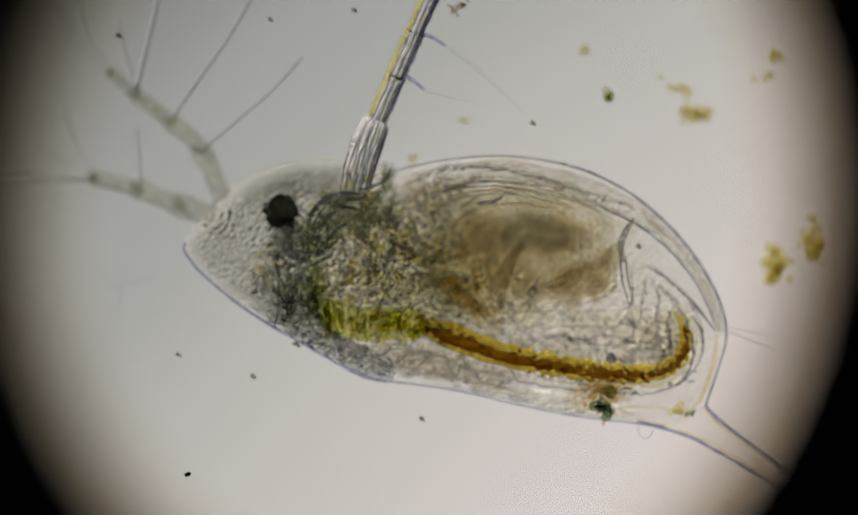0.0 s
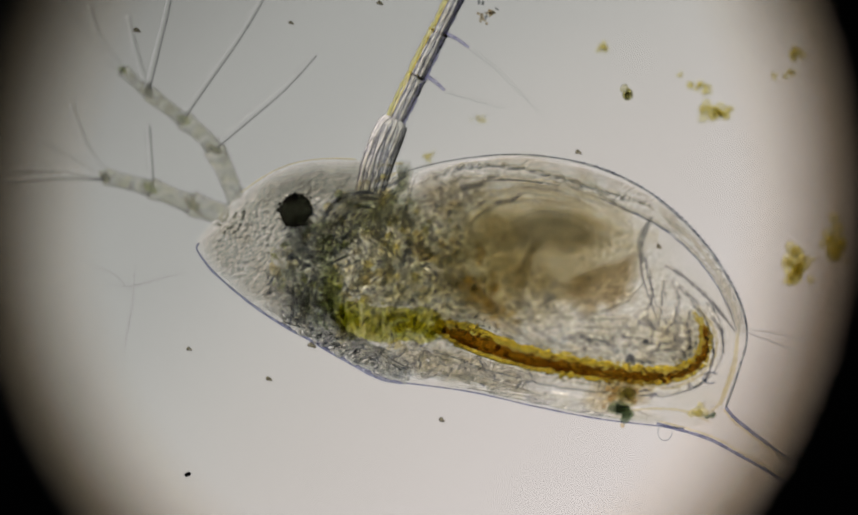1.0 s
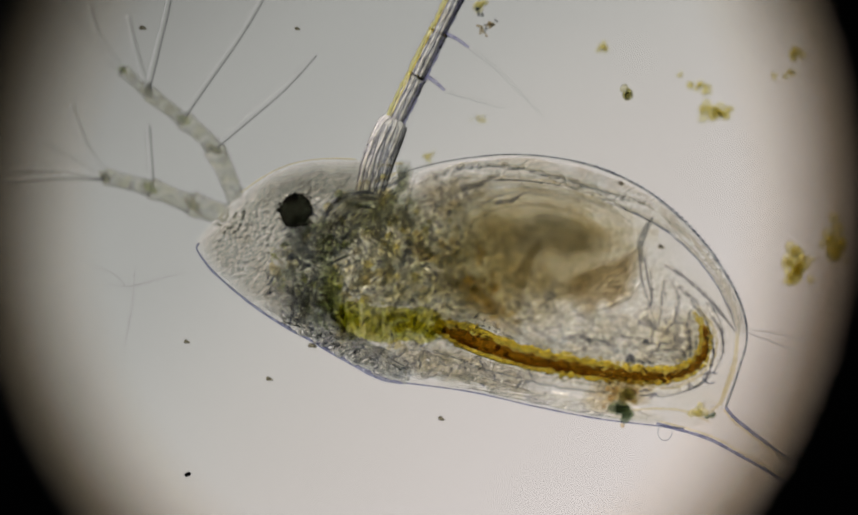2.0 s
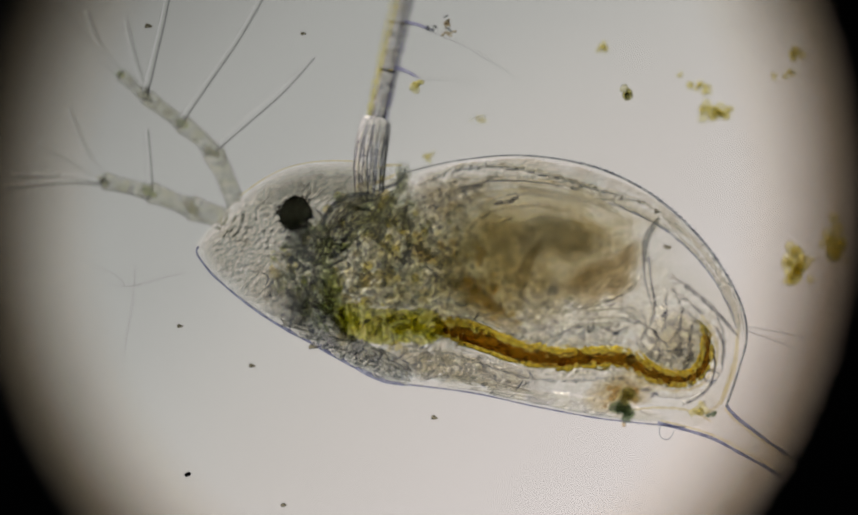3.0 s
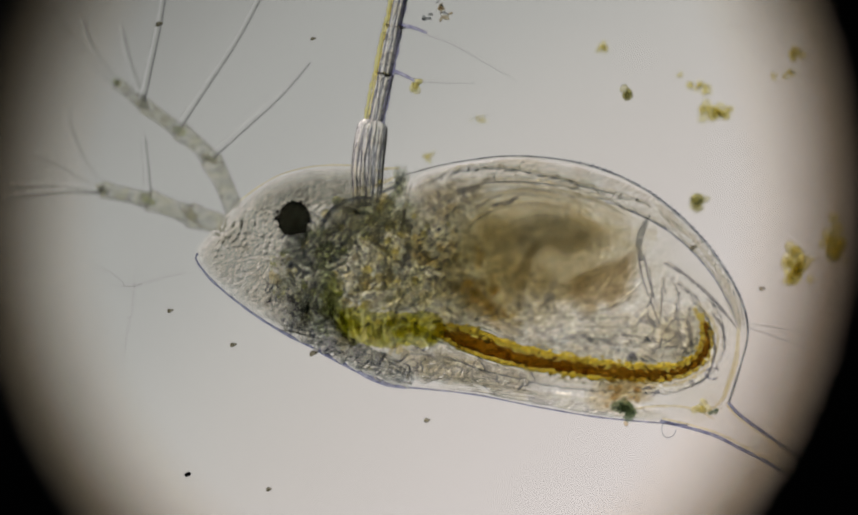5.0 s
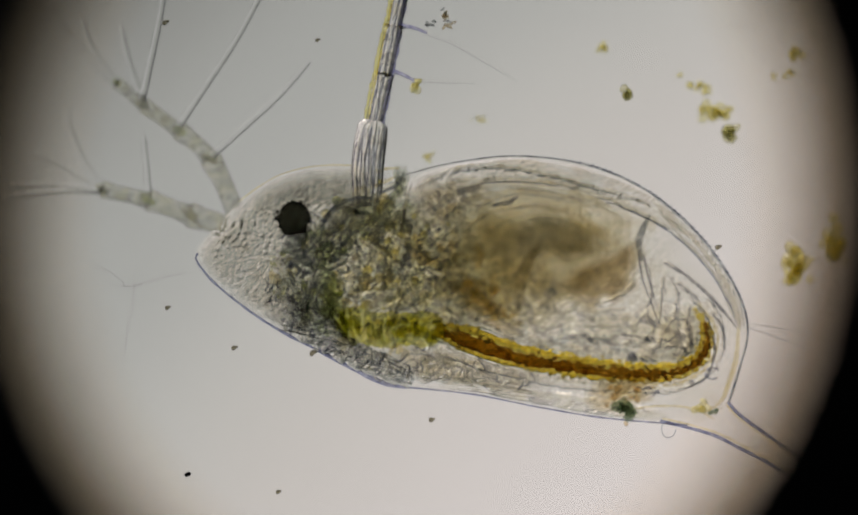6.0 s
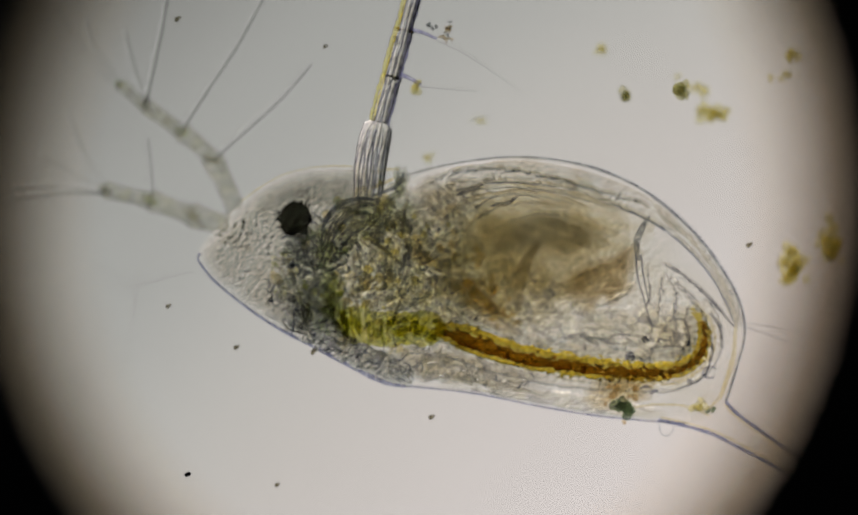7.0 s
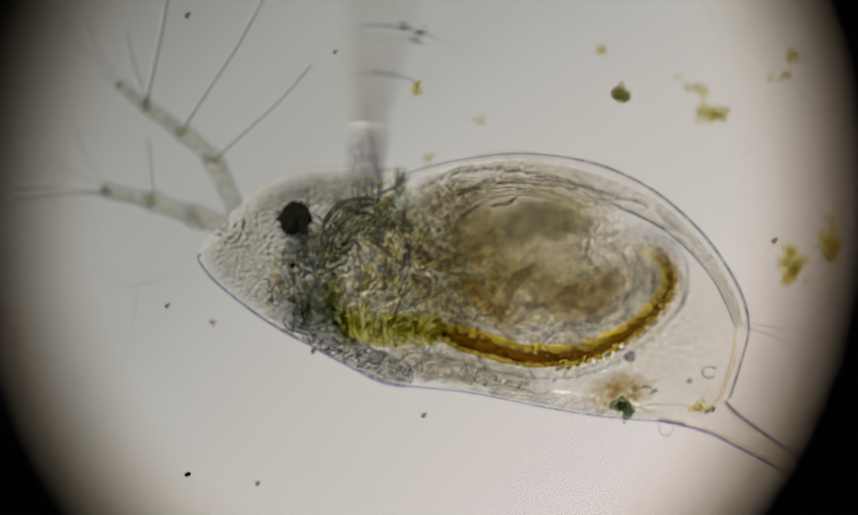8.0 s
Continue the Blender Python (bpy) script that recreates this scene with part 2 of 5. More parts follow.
RUST = tissue("rusty_debris", (0.985, 0.955, 0.885), (0.91, 0.83, 0.69), 9, patch=30, stain=(0.97, 0.94, 0.86), body=0.004, relief=0.2)
TEAL = tissue("teal_debris", (0.72, 0.76, 0.67), (0.50, 0.56, 0.48), 6, body=0.01)


# ---- shapes: verts in micrometres, collected and made into one mesh ----
class Form:
    def __init__(self):
        self.v, self.f, self.deep, self.under = [], [], {}, []

    def ring_faces(self, start, rings, n):
        for k in range(rings - 1):
            a, b = start + k * n, start + (k + 1) * n
            for i in range(n):
                j = (i + 1) % n
                self.f.append((b + i, b + j, a + j, a + i))

    def tube(self, path, radii, n=8, flat=1.0, capped=True):
        """A closed tube along path (Vectors); radii: one per point."""
        start = len(self.v)
        for k, p in enumerate(path):
            d = (path[min(k + 1, len(path) - 1)] - path[max(k - 1, 0)]).normalized()
            up = Vector((0, 0, 1)) if abs(d.z) < 0.9 else Vector((0, 1, 0))
            side = d.cross(up).normalized()
            top = side.cross(d)
            for i in range(n):
                a = 2 * math.pi * i / n
                self.v.append(p + (side * math.cos(a) + top * (math.sin(a) * flat)) * radii[k])
        self.ring_faces(start, len(path), n)
        last = start + (len(path) - 1) * n
        if not capped:
            return self
        self.f.append(tuple(range(start, start + n)))
        self.f.append(tuple(reversed(range(last, last + n))))
        return self

    def blob(self, c, r, turn=0.0, rough=0.15, n=9, m=6, seed=0.0):
        """A lumpy closed drop, with half axes r, turned about z."""
        start = len(self.v)
        c, s = Vector(c), (math.cos(turn), math.sin(turn))
        for k in range(m + 1):
            th = math.pi * k / m
            for i in range(n if 0 < k < m else 1):
                ph = 2 * math.pi * i / n
                d = Vector((math.sin(th) * math.cos(ph), math.sin(th) * math.sin(ph), math.cos(th)))
                g = 1 + rough * 2 * noise.noise(d * 1.7 + Vector((seed, seed * 0.37, c.x * 0.013 + c.y * 0.017)))
                x, y, z = d.x * r[0] * g, d.y * r[1] * g, d.z * r[2] * g
                self.v.append(c + Vector((x * s[0] - y * s[1], x * s[1] + y * s[0], z)))
        first = start + 1
        for i in range(n):
            self.f.append((first + (i + 1) % n, first + i, start))
        self.ring_faces(first, m - 1, n)
        end, ring = len(self.v) - 1, first + (m - 2) * n
        for i in range(n):
            self.f.append((ring + i, ring + (i + 1) % n, end))
        return self

    def dome(self, outline, centre, height, thick, rings=9, power=2.2, wave=0.0):
        """A thin bowl over a closed outline, highest at the centre; height below zero hangs down."""
        n, start = len(outline), len(self.v)
        sign = 1 if height > 0 else -1
        levels = [math.cos(math.pi / 2 * k / rings) for k in range(rings)]
        for layer in (0, 1):
            for q in (levels if layer == 0 else reversed(levels)):
                lift = (1 - q ** power) ** (1 / power)
                for p in outline:
                    xy = centre + (p - centre) * (q - layer * 0.004)
                    z = height * lift + wave * noise.noise(xy * 0.02) * (1 - q) - layer * sign * thick * min(1, 0.25 + lift)
                    self.v.append(Vector((xy.x, xy.y, z)))
        rows = 2 * rings
        # outer rows run edge to top, inner rows top to edge; the small hole at the top is closed by caps
        for k in range(rows - 1):
            if k == rings - 1:
                continue
            a, b = start + k * n, start + (k + 1) * n
            for i in range(n):
                j = (i + 1) % n
                self.f.append((a + i, a + j, b + j, b + i))
        a, b = start + (rings - 1) * n, start + rings * n
        self.f.append(tuple(range(a, a + n)))
        self.f.append(tuple(reversed(range(b, b + n))))
        a, b = start + (rows - 1) * n, start
        for i in range(n):
            j = (i + 1) % n
            self.f.append((a + i, a + j, b + j, b + i))
        return self

    def pad(self, outline, centre, z, thick, amp, grain, step=4.0, ridged=False, seed=0.0, stretch=1.0, soft=4.0):
        """A thin cushion inside a closed outline: smooth below, above it rough with grains of that width and height."""
        if sum(a.x * b.y - a.y * b.x for a, b in zip(outline, outline[1:] + outline[:1])) < 0:
            outline = outline[::-1]
        length = sum((a - b).length for a, b in zip(outline, outline[1:] + outline[:1]))
        n = max(24, int(length / step))
        rim = even(outline + outline[:1], n)[:n]
        reach = sum((p - centre).length for p in rim) / n
        rings = max(6, int(reach / step))
        start = len(self.v)
        levels = [1 - k / rings for k in range(rings)]
        for side in (1, 0):
            for q in levels if side else reversed(levels):
                full = min(1, (1 - q) * soft)
                for p in rim:
                    self.deep[len(self.v)] = full
                    xy = centre + (p - centre) * max(q, 0.004)
                    h = z
                    if side:
                        gx, gy = xy.x / grain / stretch, xy.y / grain
                        g = noise.noise(Vector((gx, gy, seed))) + 0.5 * noise.noise(Vector((gx * 2.1, gy * 2.1, seed + 9)))
                        g = 1 - 2 * abs(g) if ridged else g
                        h = z + full * (thick + amp * g) + 0.4
                    self.v.append(Vector((xy.x, xy.y, h)))
        rows = 2 * rings
        for k in range(rows):
            if k == rings - 1:
                continue
            a, b = start + k * n, start + (k + 1) * n
            if k == rows - 1:
                # the low wall round the cushion has an edge of its own
                a = len(self.v)
                for p in self.v[start + k * n:start + rows * n] + self.v[start:start + n]:
                    self.deep[len(self.v)] = 0
                    self.v.append(p.copy())
                b = a + n
            for i in range(n):
                j = (i + 1) % n
                if k >= rings:
                    self.under.append(len(self.f))
                self.f.append((a + i, a + j, b + j, b + i))
        a, b = start + (rings - 1) * n, start + rings * n
        self.f.append(tuple(range(a, a + n)))
        self.under.append(len(self.f))
        self.f.append(tuple(reversed(range(b, b + n))))
        return self

    def mesh(self, name, material, smooth=True):
        me = bpy.data.meshes.new(name)
        me.from_pydata([(p[0] * S, p[1] * S, p[2] * S) for p in self.v], [], self.f)
        me.update()
        if smooth:
            me.shade_smooth()
        me.materials.append(material)
        if self.under and material.name in PLAIN:
            me.materials.append(PLAIN[material.name])
            for i in self.under:
                me.polygons[i].material_index = 1
        if self.deep:
            me.attributes.new("thickness", "FLOAT", "POINT").data.foreach_set("value", [self.deep.get(i, 1.0) for i in range(len(self.v))])
        return me


def spline(points, per=8, closed=False):
    """A smooth curve through the points (Catmull-Rom)."""
    pts = [Vector(p) if len(p) == 3 else Vector((p[0], p[1], 0)) for p in points]
    n, out = len(pts), []
    for i in range(n if closed else n - 1):
        if closed:
            a, b, c, d = pts[i - 1], pts[i], pts[(i + 1) % n], pts[(i + 2) % n]
        else:
            a, b, c, d = pts[max(i - 1, 0)], pts[i], pts[i + 1], pts[min(i + 2, n - 1)]
        for k in range(per):
            t = k / per
            out.append(0.5 * (2 * b + (c - a) * t + (2 * a - 5 * b + 4 * c - d) * t * t + (3 * b - a - 3 * c + d) * t ** 3))
    if not closed:
        out.append(pts[-1])
    return out


def even(path, count):
    """count + 1 points at even steps along a path."""
    gone = [0.0]
    for a, b in zip(path, path[1:]):
        gone.append(gone[-1] + (b - a).length)
    out, k = [], 0
    for i in range(count + 1):
        s = gone[-1] * i / count
        while k < len(path) - 2 and gone[k + 1] < s:
            k += 1
        f = (s - gone[k]) / max(gone[k + 1] - gone[k], 1e-9)
        out.append(path[k].lerp(path[k + 1], min(f, 1)))
    return out


def part(name, form, material, parent, label="", at=None, smooth=True):
    ob = new(name, form.mesh(name, material, smooth))
    ob.parent = parent
    if at is not None:
        ob.matrix_basis = at
    return tagged(ob, label) if label else ob


# the plan's own axes: x to the right, y down from the field's upper border, as in a microscopist's drawing
def G(x, y, z=0.0):
    """A place on the slide."""
    return Vector((x - 784, 470.5 - y, z))


PX, PY = 1038, 530


def B(x, y, z=0.0):
    """A place in the animal, from its turning point."""
    return Vector((x - PX, PY - y, z))


def ragged(outline, amp, width, seed):
    """The outline with an uneven edge."""
    out = []
    for p in outline:
        q = p * (1 / width)
        out.append(p + Vector((noise.noise(q + Vector((seed, 0, 3))), noise.noise(q + Vector((0, seed, 7))), 0)) * amp)
    return out


def bs(points, per=8, closed=False):
    return spline([B(*p) for p in points], per, closed)


# ---- the setting ----
def slide():
    f = Form()
    w, d, h = 2200, 1500, 1000
    for z in (-h, 0):
        for x, y in ((-w, -d), (w, -d), (w, d), (-w, d)):
            f.v.append(Vector((x, y, z)))
    f.f += [(3, 2, 1, 0), (4, 5, 6, 7), (0, 1, 5, 4), (1, 2, 6, 5), (2, 3, 7, 6), (3, 0, 4, 7)]
    ob = new("ground_slide", f.mesh("ground_slide", GLASS, False))
    return tagged(ob, "clear glass microscope slide lit from below", "slide", kind="structure")


def disc(name, material, radius, z, label, category):
    f = Form()
    n = 64
    for q, zz in ((1, z - 120), (1, z), (0.98, z)):
        for i in range(n):
            a = 2 * math.pi * i / n
            f.v.append(Vector((radius * q * math.cos(a), radius * q * math.sin(a), zz)))
    f.ring_faces(0, 3, n)
    f.f.append(tuple(range(2 * n, 3 * n)))
    f.f.append(tuple(reversed(range(n))))
    ob = new(name, f.mesh(name, material, False))
    return tagged(ob, label, category, kind="structure")


def field_stop():
    """The eyepiece's blackened mask with its oval opening."""
    f = Form()
    n = 96
    a, b = 0.505, 0.578
    for r, z in ((1000, 0), (1020, 30), (2300, 30), (2300, -20), (1020, -20)):
        for i in range(n):
            u = 2 * math.pi * i / n
            f.v.append(Vector((r * a * math.cos(u), r * b * math.sin(u), z)))
    f.ring_faces(0, 5, n)
    f.f += [(4 * n + i, 4 * n + (i + 1) % n, (i + 1) % n, i) for i in range(n)]
    ob = new("field_stop", f.mesh("field_stop", BLACK))
    # added tinted band: the brownish colour fringe of the light at the field's border
    lip = Form()
    for r, z in ((925, -4), (1004, 2), (1004, 8), (925, 2)):
        for i in range(n):
            u = 2 * math.pi * i / n
            lip.v.append(Vector((r * a * math.cos(u), r * b * math.sin(u), z)))
    lip.ring_faces(0, 4, n)
    lip.f += [(3 * n + i, 3 * n + (i + 1) % n, (i + 1) % n, i) for i in range(n)]
    part("fringe_lip", lip, AMBER, ob, "added amber band for the colour fringe at the ring's inner edge")
    return tagged(ob, "matte black ring that bounds the round field", "field stop", kind="structure")


slide_ob = slide()
lamp_ob = disc("lamp_disc", LAMP, 6200, -6000, "frosted white lamp disc glowing under the slide", "lamp")
stop_ob = field_stop()


# ---- the water flea ----
flea = tagged(new("water_flea"), "translucent water flea lying on its side, yellow gut and black eye", "water flea")
BODY = [(744, 312), (830, 292), (950, 282), (1080, 302), (1192, 355), (1285, 441), (1346, 537), (1365, 610), (1351, 672),
        (1326, 745), (1250, 783), (1100, 766), (980, 743), (860, 716), (735, 699), (655, 667), (610, 570), (640, 410)]
HEADLINE = [(361, 452), (372, 424), (405, 390), (450, 343), (510, 308), (580, 291), (650, 291), (720, 300), (770, 360), (785, 480),
            (775, 600), (735, 698), (650, 668), (575, 625), (500, 583), (440, 540), (390, 496)]


def carapace():
    outline = bs(BODY, 8, True)
    c = B(1010, 540)
    valves = []
    for h in (138, -138):
        v = part("valve", Form().dome(outline, c, h, 5, 10), SHELL, flea, "clear curved shell valve")
        # dark-tinted tube along the margin stands in for the shell's edge darkening
        edge = [p + Vector((0, 0, 6 if h > 0 else -6)) for p in bs(BODY[:10], 8)]
        part("margin", Form().tube(edge, [(0.7 + 1.0 * min(1, k / 30)) * (1 + 0.4 * noise.noise(p * 0.05)) for k, p in enumerate(edge)], 6), MARGIN, v, "thin dark blue-grey rim")
        valves.append(v)
    # the back's edge darkening, likewise a dark-tinted tube
    keel = bs(BODY[10:15], 8)
    part("margin", Form().tube(keel, [1.4 + 0.8 * noise.noise(p * 0.05) for p in keel], 6), NAVY, flea, "thin dark blue-grey rim of the back")
    # teeth along the free edge
    teeth = Form()
    rim = even(bs(BODY[2:8], 8), 50)
    for k in range(10, 49):
        d = (rim[k + 1] - rim[k]).normalized()
        out = Vector((-d.y, d.x, 0))
        root = rim[k] + Vector((0, 0, 6))
        teeth.tube([root - out * 2, root + d * 3 + out * 2.5, root + d * 7 + out * 4.5], [2.2, 1.6, 0.4], 5)
    tagged(part("teeth", teeth, MARGIN, valves[0], "tiny blunt teeth along the shell's edge"), kind="stuff")
    # growth folds along the free edge: depth, thickness and course of each
    folds = ((10, 2.6, SOFTFOLD, [(770, 338), (800, 318), (850, 303), (900, 301), (950, 306), (1000, 317), (1050, 331), (1100, 347), (1150, 362), (1196, 384)]),
             (14, 1.0, MARGIN, [(776, 342), (805, 322), (852, 308), (902, 306), (952, 311), (1002, 322), (1052, 336), (1102, 352), (1150, 367)]),
             (20, 2.6, FOLD, [(790, 352), (830, 330), (880, 325), (950, 328), (1010, 335), (1060, 347), (1110, 366), (1160, 389), (1210, 414), (1260, 456), (1305, 510), (1332, 560), (1346, 605)]),
             (24, 1.2, RIM, [(1090, 362), (1160, 393), (1208, 418), (1258, 460), (1302, 514), (1329, 564), (1342, 604)]),
             (80, 4.2, SOFTFOLD, [(800, 372), (850, 345), (920, 337), (1000, 344), (1070, 362), (1120, 384)]),
             (90, 5.2, SOFTFOLD, [(835, 376), (880, 356), (950, 350), (1020, 360), (1080, 382)]),
             (50, 4.0, CREASE, [(836, 346), (860, 340), (884, 338)]),
             (60, 3.6, CREASE, [(900, 372), (930, 368), (950, 356)]),
             (8, 0.9, MARGIN, [(1180, 353), (1250, 410), (1310, 480), (1345, 550), (1356, 606)]),
             (12, 3.0, SOFTFOLD, [(1205, 388), (1265, 440), (1316, 508), (1342, 570), (1350, 612)]))
    for i, (z, r, mat, pts) in enumerate(folds):
        path = bs([(x, y, z) for x, y in pts], 10)
        path = [p + Vector((1.5 * noise.noise(p * 0.05 + Vector((i, 0, 0))), 2.4 * noise.noise(p * 0.045 + Vector((0, i, 0))), 0)) for p in path]
        part("fold", Form().tube(path, [0.3 + r * min(1, 0.1 + 5 * k / len(path), 0.1 + 5 * (len(path) - 1 - k) / len(path)) * (1 + 0.55 * noise.noise(p * 0.11)) for k, p in enumerate(path)], 6), mat, flea,
             "fine growth fold of the shell")
    beads, rnd = Form(), random.Random(77)
    for pts, gap in (([(770, 338), (800, 320), (850, 305), (900, 303), (950, 308), (1000, 319), (1050, 333), (1100, 349), (1150, 364), (1190, 382)], 6), ([(800, 348), (850, 326), (920, 322), (1000, 330), (1080, 350), (1140, 372)], 9)):
        path = bs(pts, 10)
        for p in even(path, int(sum((a - b).length for a, b in zip(path, path[1:])) / gap)):
            q = rnd.uniform(1.5, 2.9)
            beads.blob(p + Vector((rnd.gauss(0, 1.5), rnd.gauss(0, 2.4), 14)), (q * 1.3, q, q), rnd.uniform(-0.6, 0.2), 0.3, 7, 5, p.x)
    tagged(part("beads", beads, SOFTFOLD, flea, "row of clear beads along the growth folds"), kind="stuff")
    for pts, r, z in (([(1345, 600), (1338, 660), (1319, 720), (1304, 746), (1282, 758)], 2.4, 0), ([(1350, 600), (1343, 665), (1326, 715), (1315, 742)], 5.0, -12), ([(1130, 750), (1200, 745), (1260, 752), (1300, 775)], 2, 10)):
        path = bs([(x, y, z) for x, y in pts], 8)
        part("fold", Form().tube(path, [0.3 + r * abs(math.sin(math.pi * k / (len(path) - 1))) ** 0.5 for k in range(len(path))], 8), YOLK, flea)
    skin = bs([(790, 330), (950, 296), (1080, 316), (1180, 368), (1265, 455), (1325, 545), (1345, 610), (1335, 670), (1312, 740), (1250, 768), (1100, 752), (980, 728), (900, 600), (820, 450)], 8, True)
    part("valve_lining", Form().pad(skin, B(1060, 540), 45, 4, 2.9, 8, 3.0, False, 15, soft=3.0), LINING, flea, "finely grained clear shell lining")
    for band, mid, amp in (([(746, 332), (790, 306), (870, 291), (960, 287), (1060, 303), (1110, 322), (1070, 346), (980, 334), (880, 334), (810, 362), (764, 384)], (920, 318), 3.0),
                           ([(1040, 302), (1110, 320), (1195, 362), (1260, 420), (1230, 428), (1160, 392), (1090, 356)], (1150, 362), 2.6),
                           ([(1190, 362), (1283, 445), (1343, 540), (1360, 606), (1340, 600), (1300, 506), (1240, 440)], (1296, 480), 2.2)):
        part("shell_band", Form().pad(bs(band, 8, True), B(*mid), 20, 4, amp, 6.5, 2.6, False, mid[0] * 0.1, soft=6.0), GRANULE, flea, "finely grained band along the shell's edge")
    return valves


def head():
    outline = bs(HEADLINE, 8, True)
    c = B(590, 470)
    part("head", Form().dome(outline, c, 110, 4, 9, wave=6), SHELL, flea, "clear head shield")
    part("head", Form().dome(outline, c, -110, 4, 9, wave=6), SHELL, flea, "clear head shield")
    front = bs(HEADLINE[:7] + [(690, 330), (660, 420), (610, 480), (600, 560), (575, 618)] + HEADLINE[-4:], 8, True)
    part("head_tissue", Form().pad(front, B(500, 450), 8, 8, 4.1, 7.5, 2.2, seed=1, soft=4.0), HEAD, flea, "granular clear head tissue")
    # added grey pad: shades the upper head by its tint
    crown = [(446, 356), (510, 312), (580, 296), (650, 296), (722, 306), (715, 350), (640, 372), (560, 370), (490, 385)]
    part("head_tissue", Form().pad(ragged(bs(crown, 8, True), 8, 30, 6), B(590, 335), -30, 6, 2, 12, 3.4, False, 4, soft=1.6), UPPERHEAD, flea, "added grey pad that shades the crown of the head")
    # the head's lower outline is shaded by a navy-tinted tube as well
    back = bs([(364, 444), (360, 455), (372, 474), (392, 498), (440, 540), (500, 583), (575, 625), (650, 668), (700, 692), (740, 700)], 8)
    part("margin", Form().tube(back, [2.2 + 1.3 * noise.noise(p * 0.05) + 3.4 * (k / len(back)) ** 2 * min(1, (len(back) - k) / 9) for k, p in enumerate(back)], 6), NAVY, flea, "dark blue rim of the back")
    brow = bs([(440, 352), (510, 308), (580, 291), (650, 291)], 8)
    part("margin", Form().tube(brow, [1.6] * len(brow), 6), YOLK, flea)


def tail_spine():
    mid = bs([(1275, 755), (1330, 780), (1390, 822), (1460, 868), (1560, 930)], 8)
    r = [34 - 20 * min(1, k / (len(mid) - 1) * 1.2) for k in range(len(mid))]
    sp = part("tail_spine", Form().tube(mid, r, 12, 0.7), SHELL, flea, "long clear tapering tail spine")
    for pts in ([(1326, 744), (1346, 767), (1396, 806), (1446, 842), (1556, 922)], [(1200, 774), (1290, 800), (1348, 830), (1414, 868), (1534, 944)]):
        p = bs(pts, 8)
        part("margin", Form().tube(p, [3.0 + 1.2 * noise.noise(q * 0.06) for q in p], 6), NAVY, sp)
        lining = [q + Vector((-4, -4, 4)) if pts[0][0] > 1300 else q + Vector((4, 5, 4)) for q in p]
        part("margin", Form().tube(lining, [2.2] * len(lining), 6), YOLK, sp, "pale yellow lining of the spine")


def eye():
    c = B(543, 386, 10)
    e = part("eye", Form().blob((0, 0, 0), (31, 31, 30), 0, 0.06, 30, 18), PIGMENT, flea, "round black compound eye",
             Matrix.Translation(c * S))
    rnd = random.Random(5)
    for i in range(18):
        a = 2 * math.pi * i / 18 + rnd.uniform(-0.1, 0.1)
        part("eye_lens", Form().blob((31 * math.cos(a), 31 * math.sin(a), rnd.uniform(-6, 10)), (rnd.uniform(4, 6), rnd.uniform(4, 5.5), 5), a, 0.3, 8, 5, i), FOLD, e)
    part("brain", Form().blob(B(560, 440, -10), (32, 44, 40), 0.3, 0.2, 14, 9, 3), DARKFIBRE, flea, "dark green nerve mass")
    f = Form().tube(bs([(552, 405, 5), (556, 420, 0), (560, 440, -5)], 5), [12] * 11, 8)
    part("optic_nerve", f, DARKFIBRE, flea)


def inside(x, y):
    """In the fatty fore body."""
    return ((x - 660) / 160) ** 2 + ((y - 500) / 165) ** 2 < 1 and y < 660 and y - 360 > (x - 700) * -0.4 - 60


def within(p, area):
    """Whether p lies inside a closed outline."""
    return sum((a.y > p.y) != (b.y > p.y) and p.x < a.x + (p.y - a.y) / (b.y - a.y) * (b.x - a.x) for a, b in zip(area, area[1:] + area[:1])) % 2 == 1


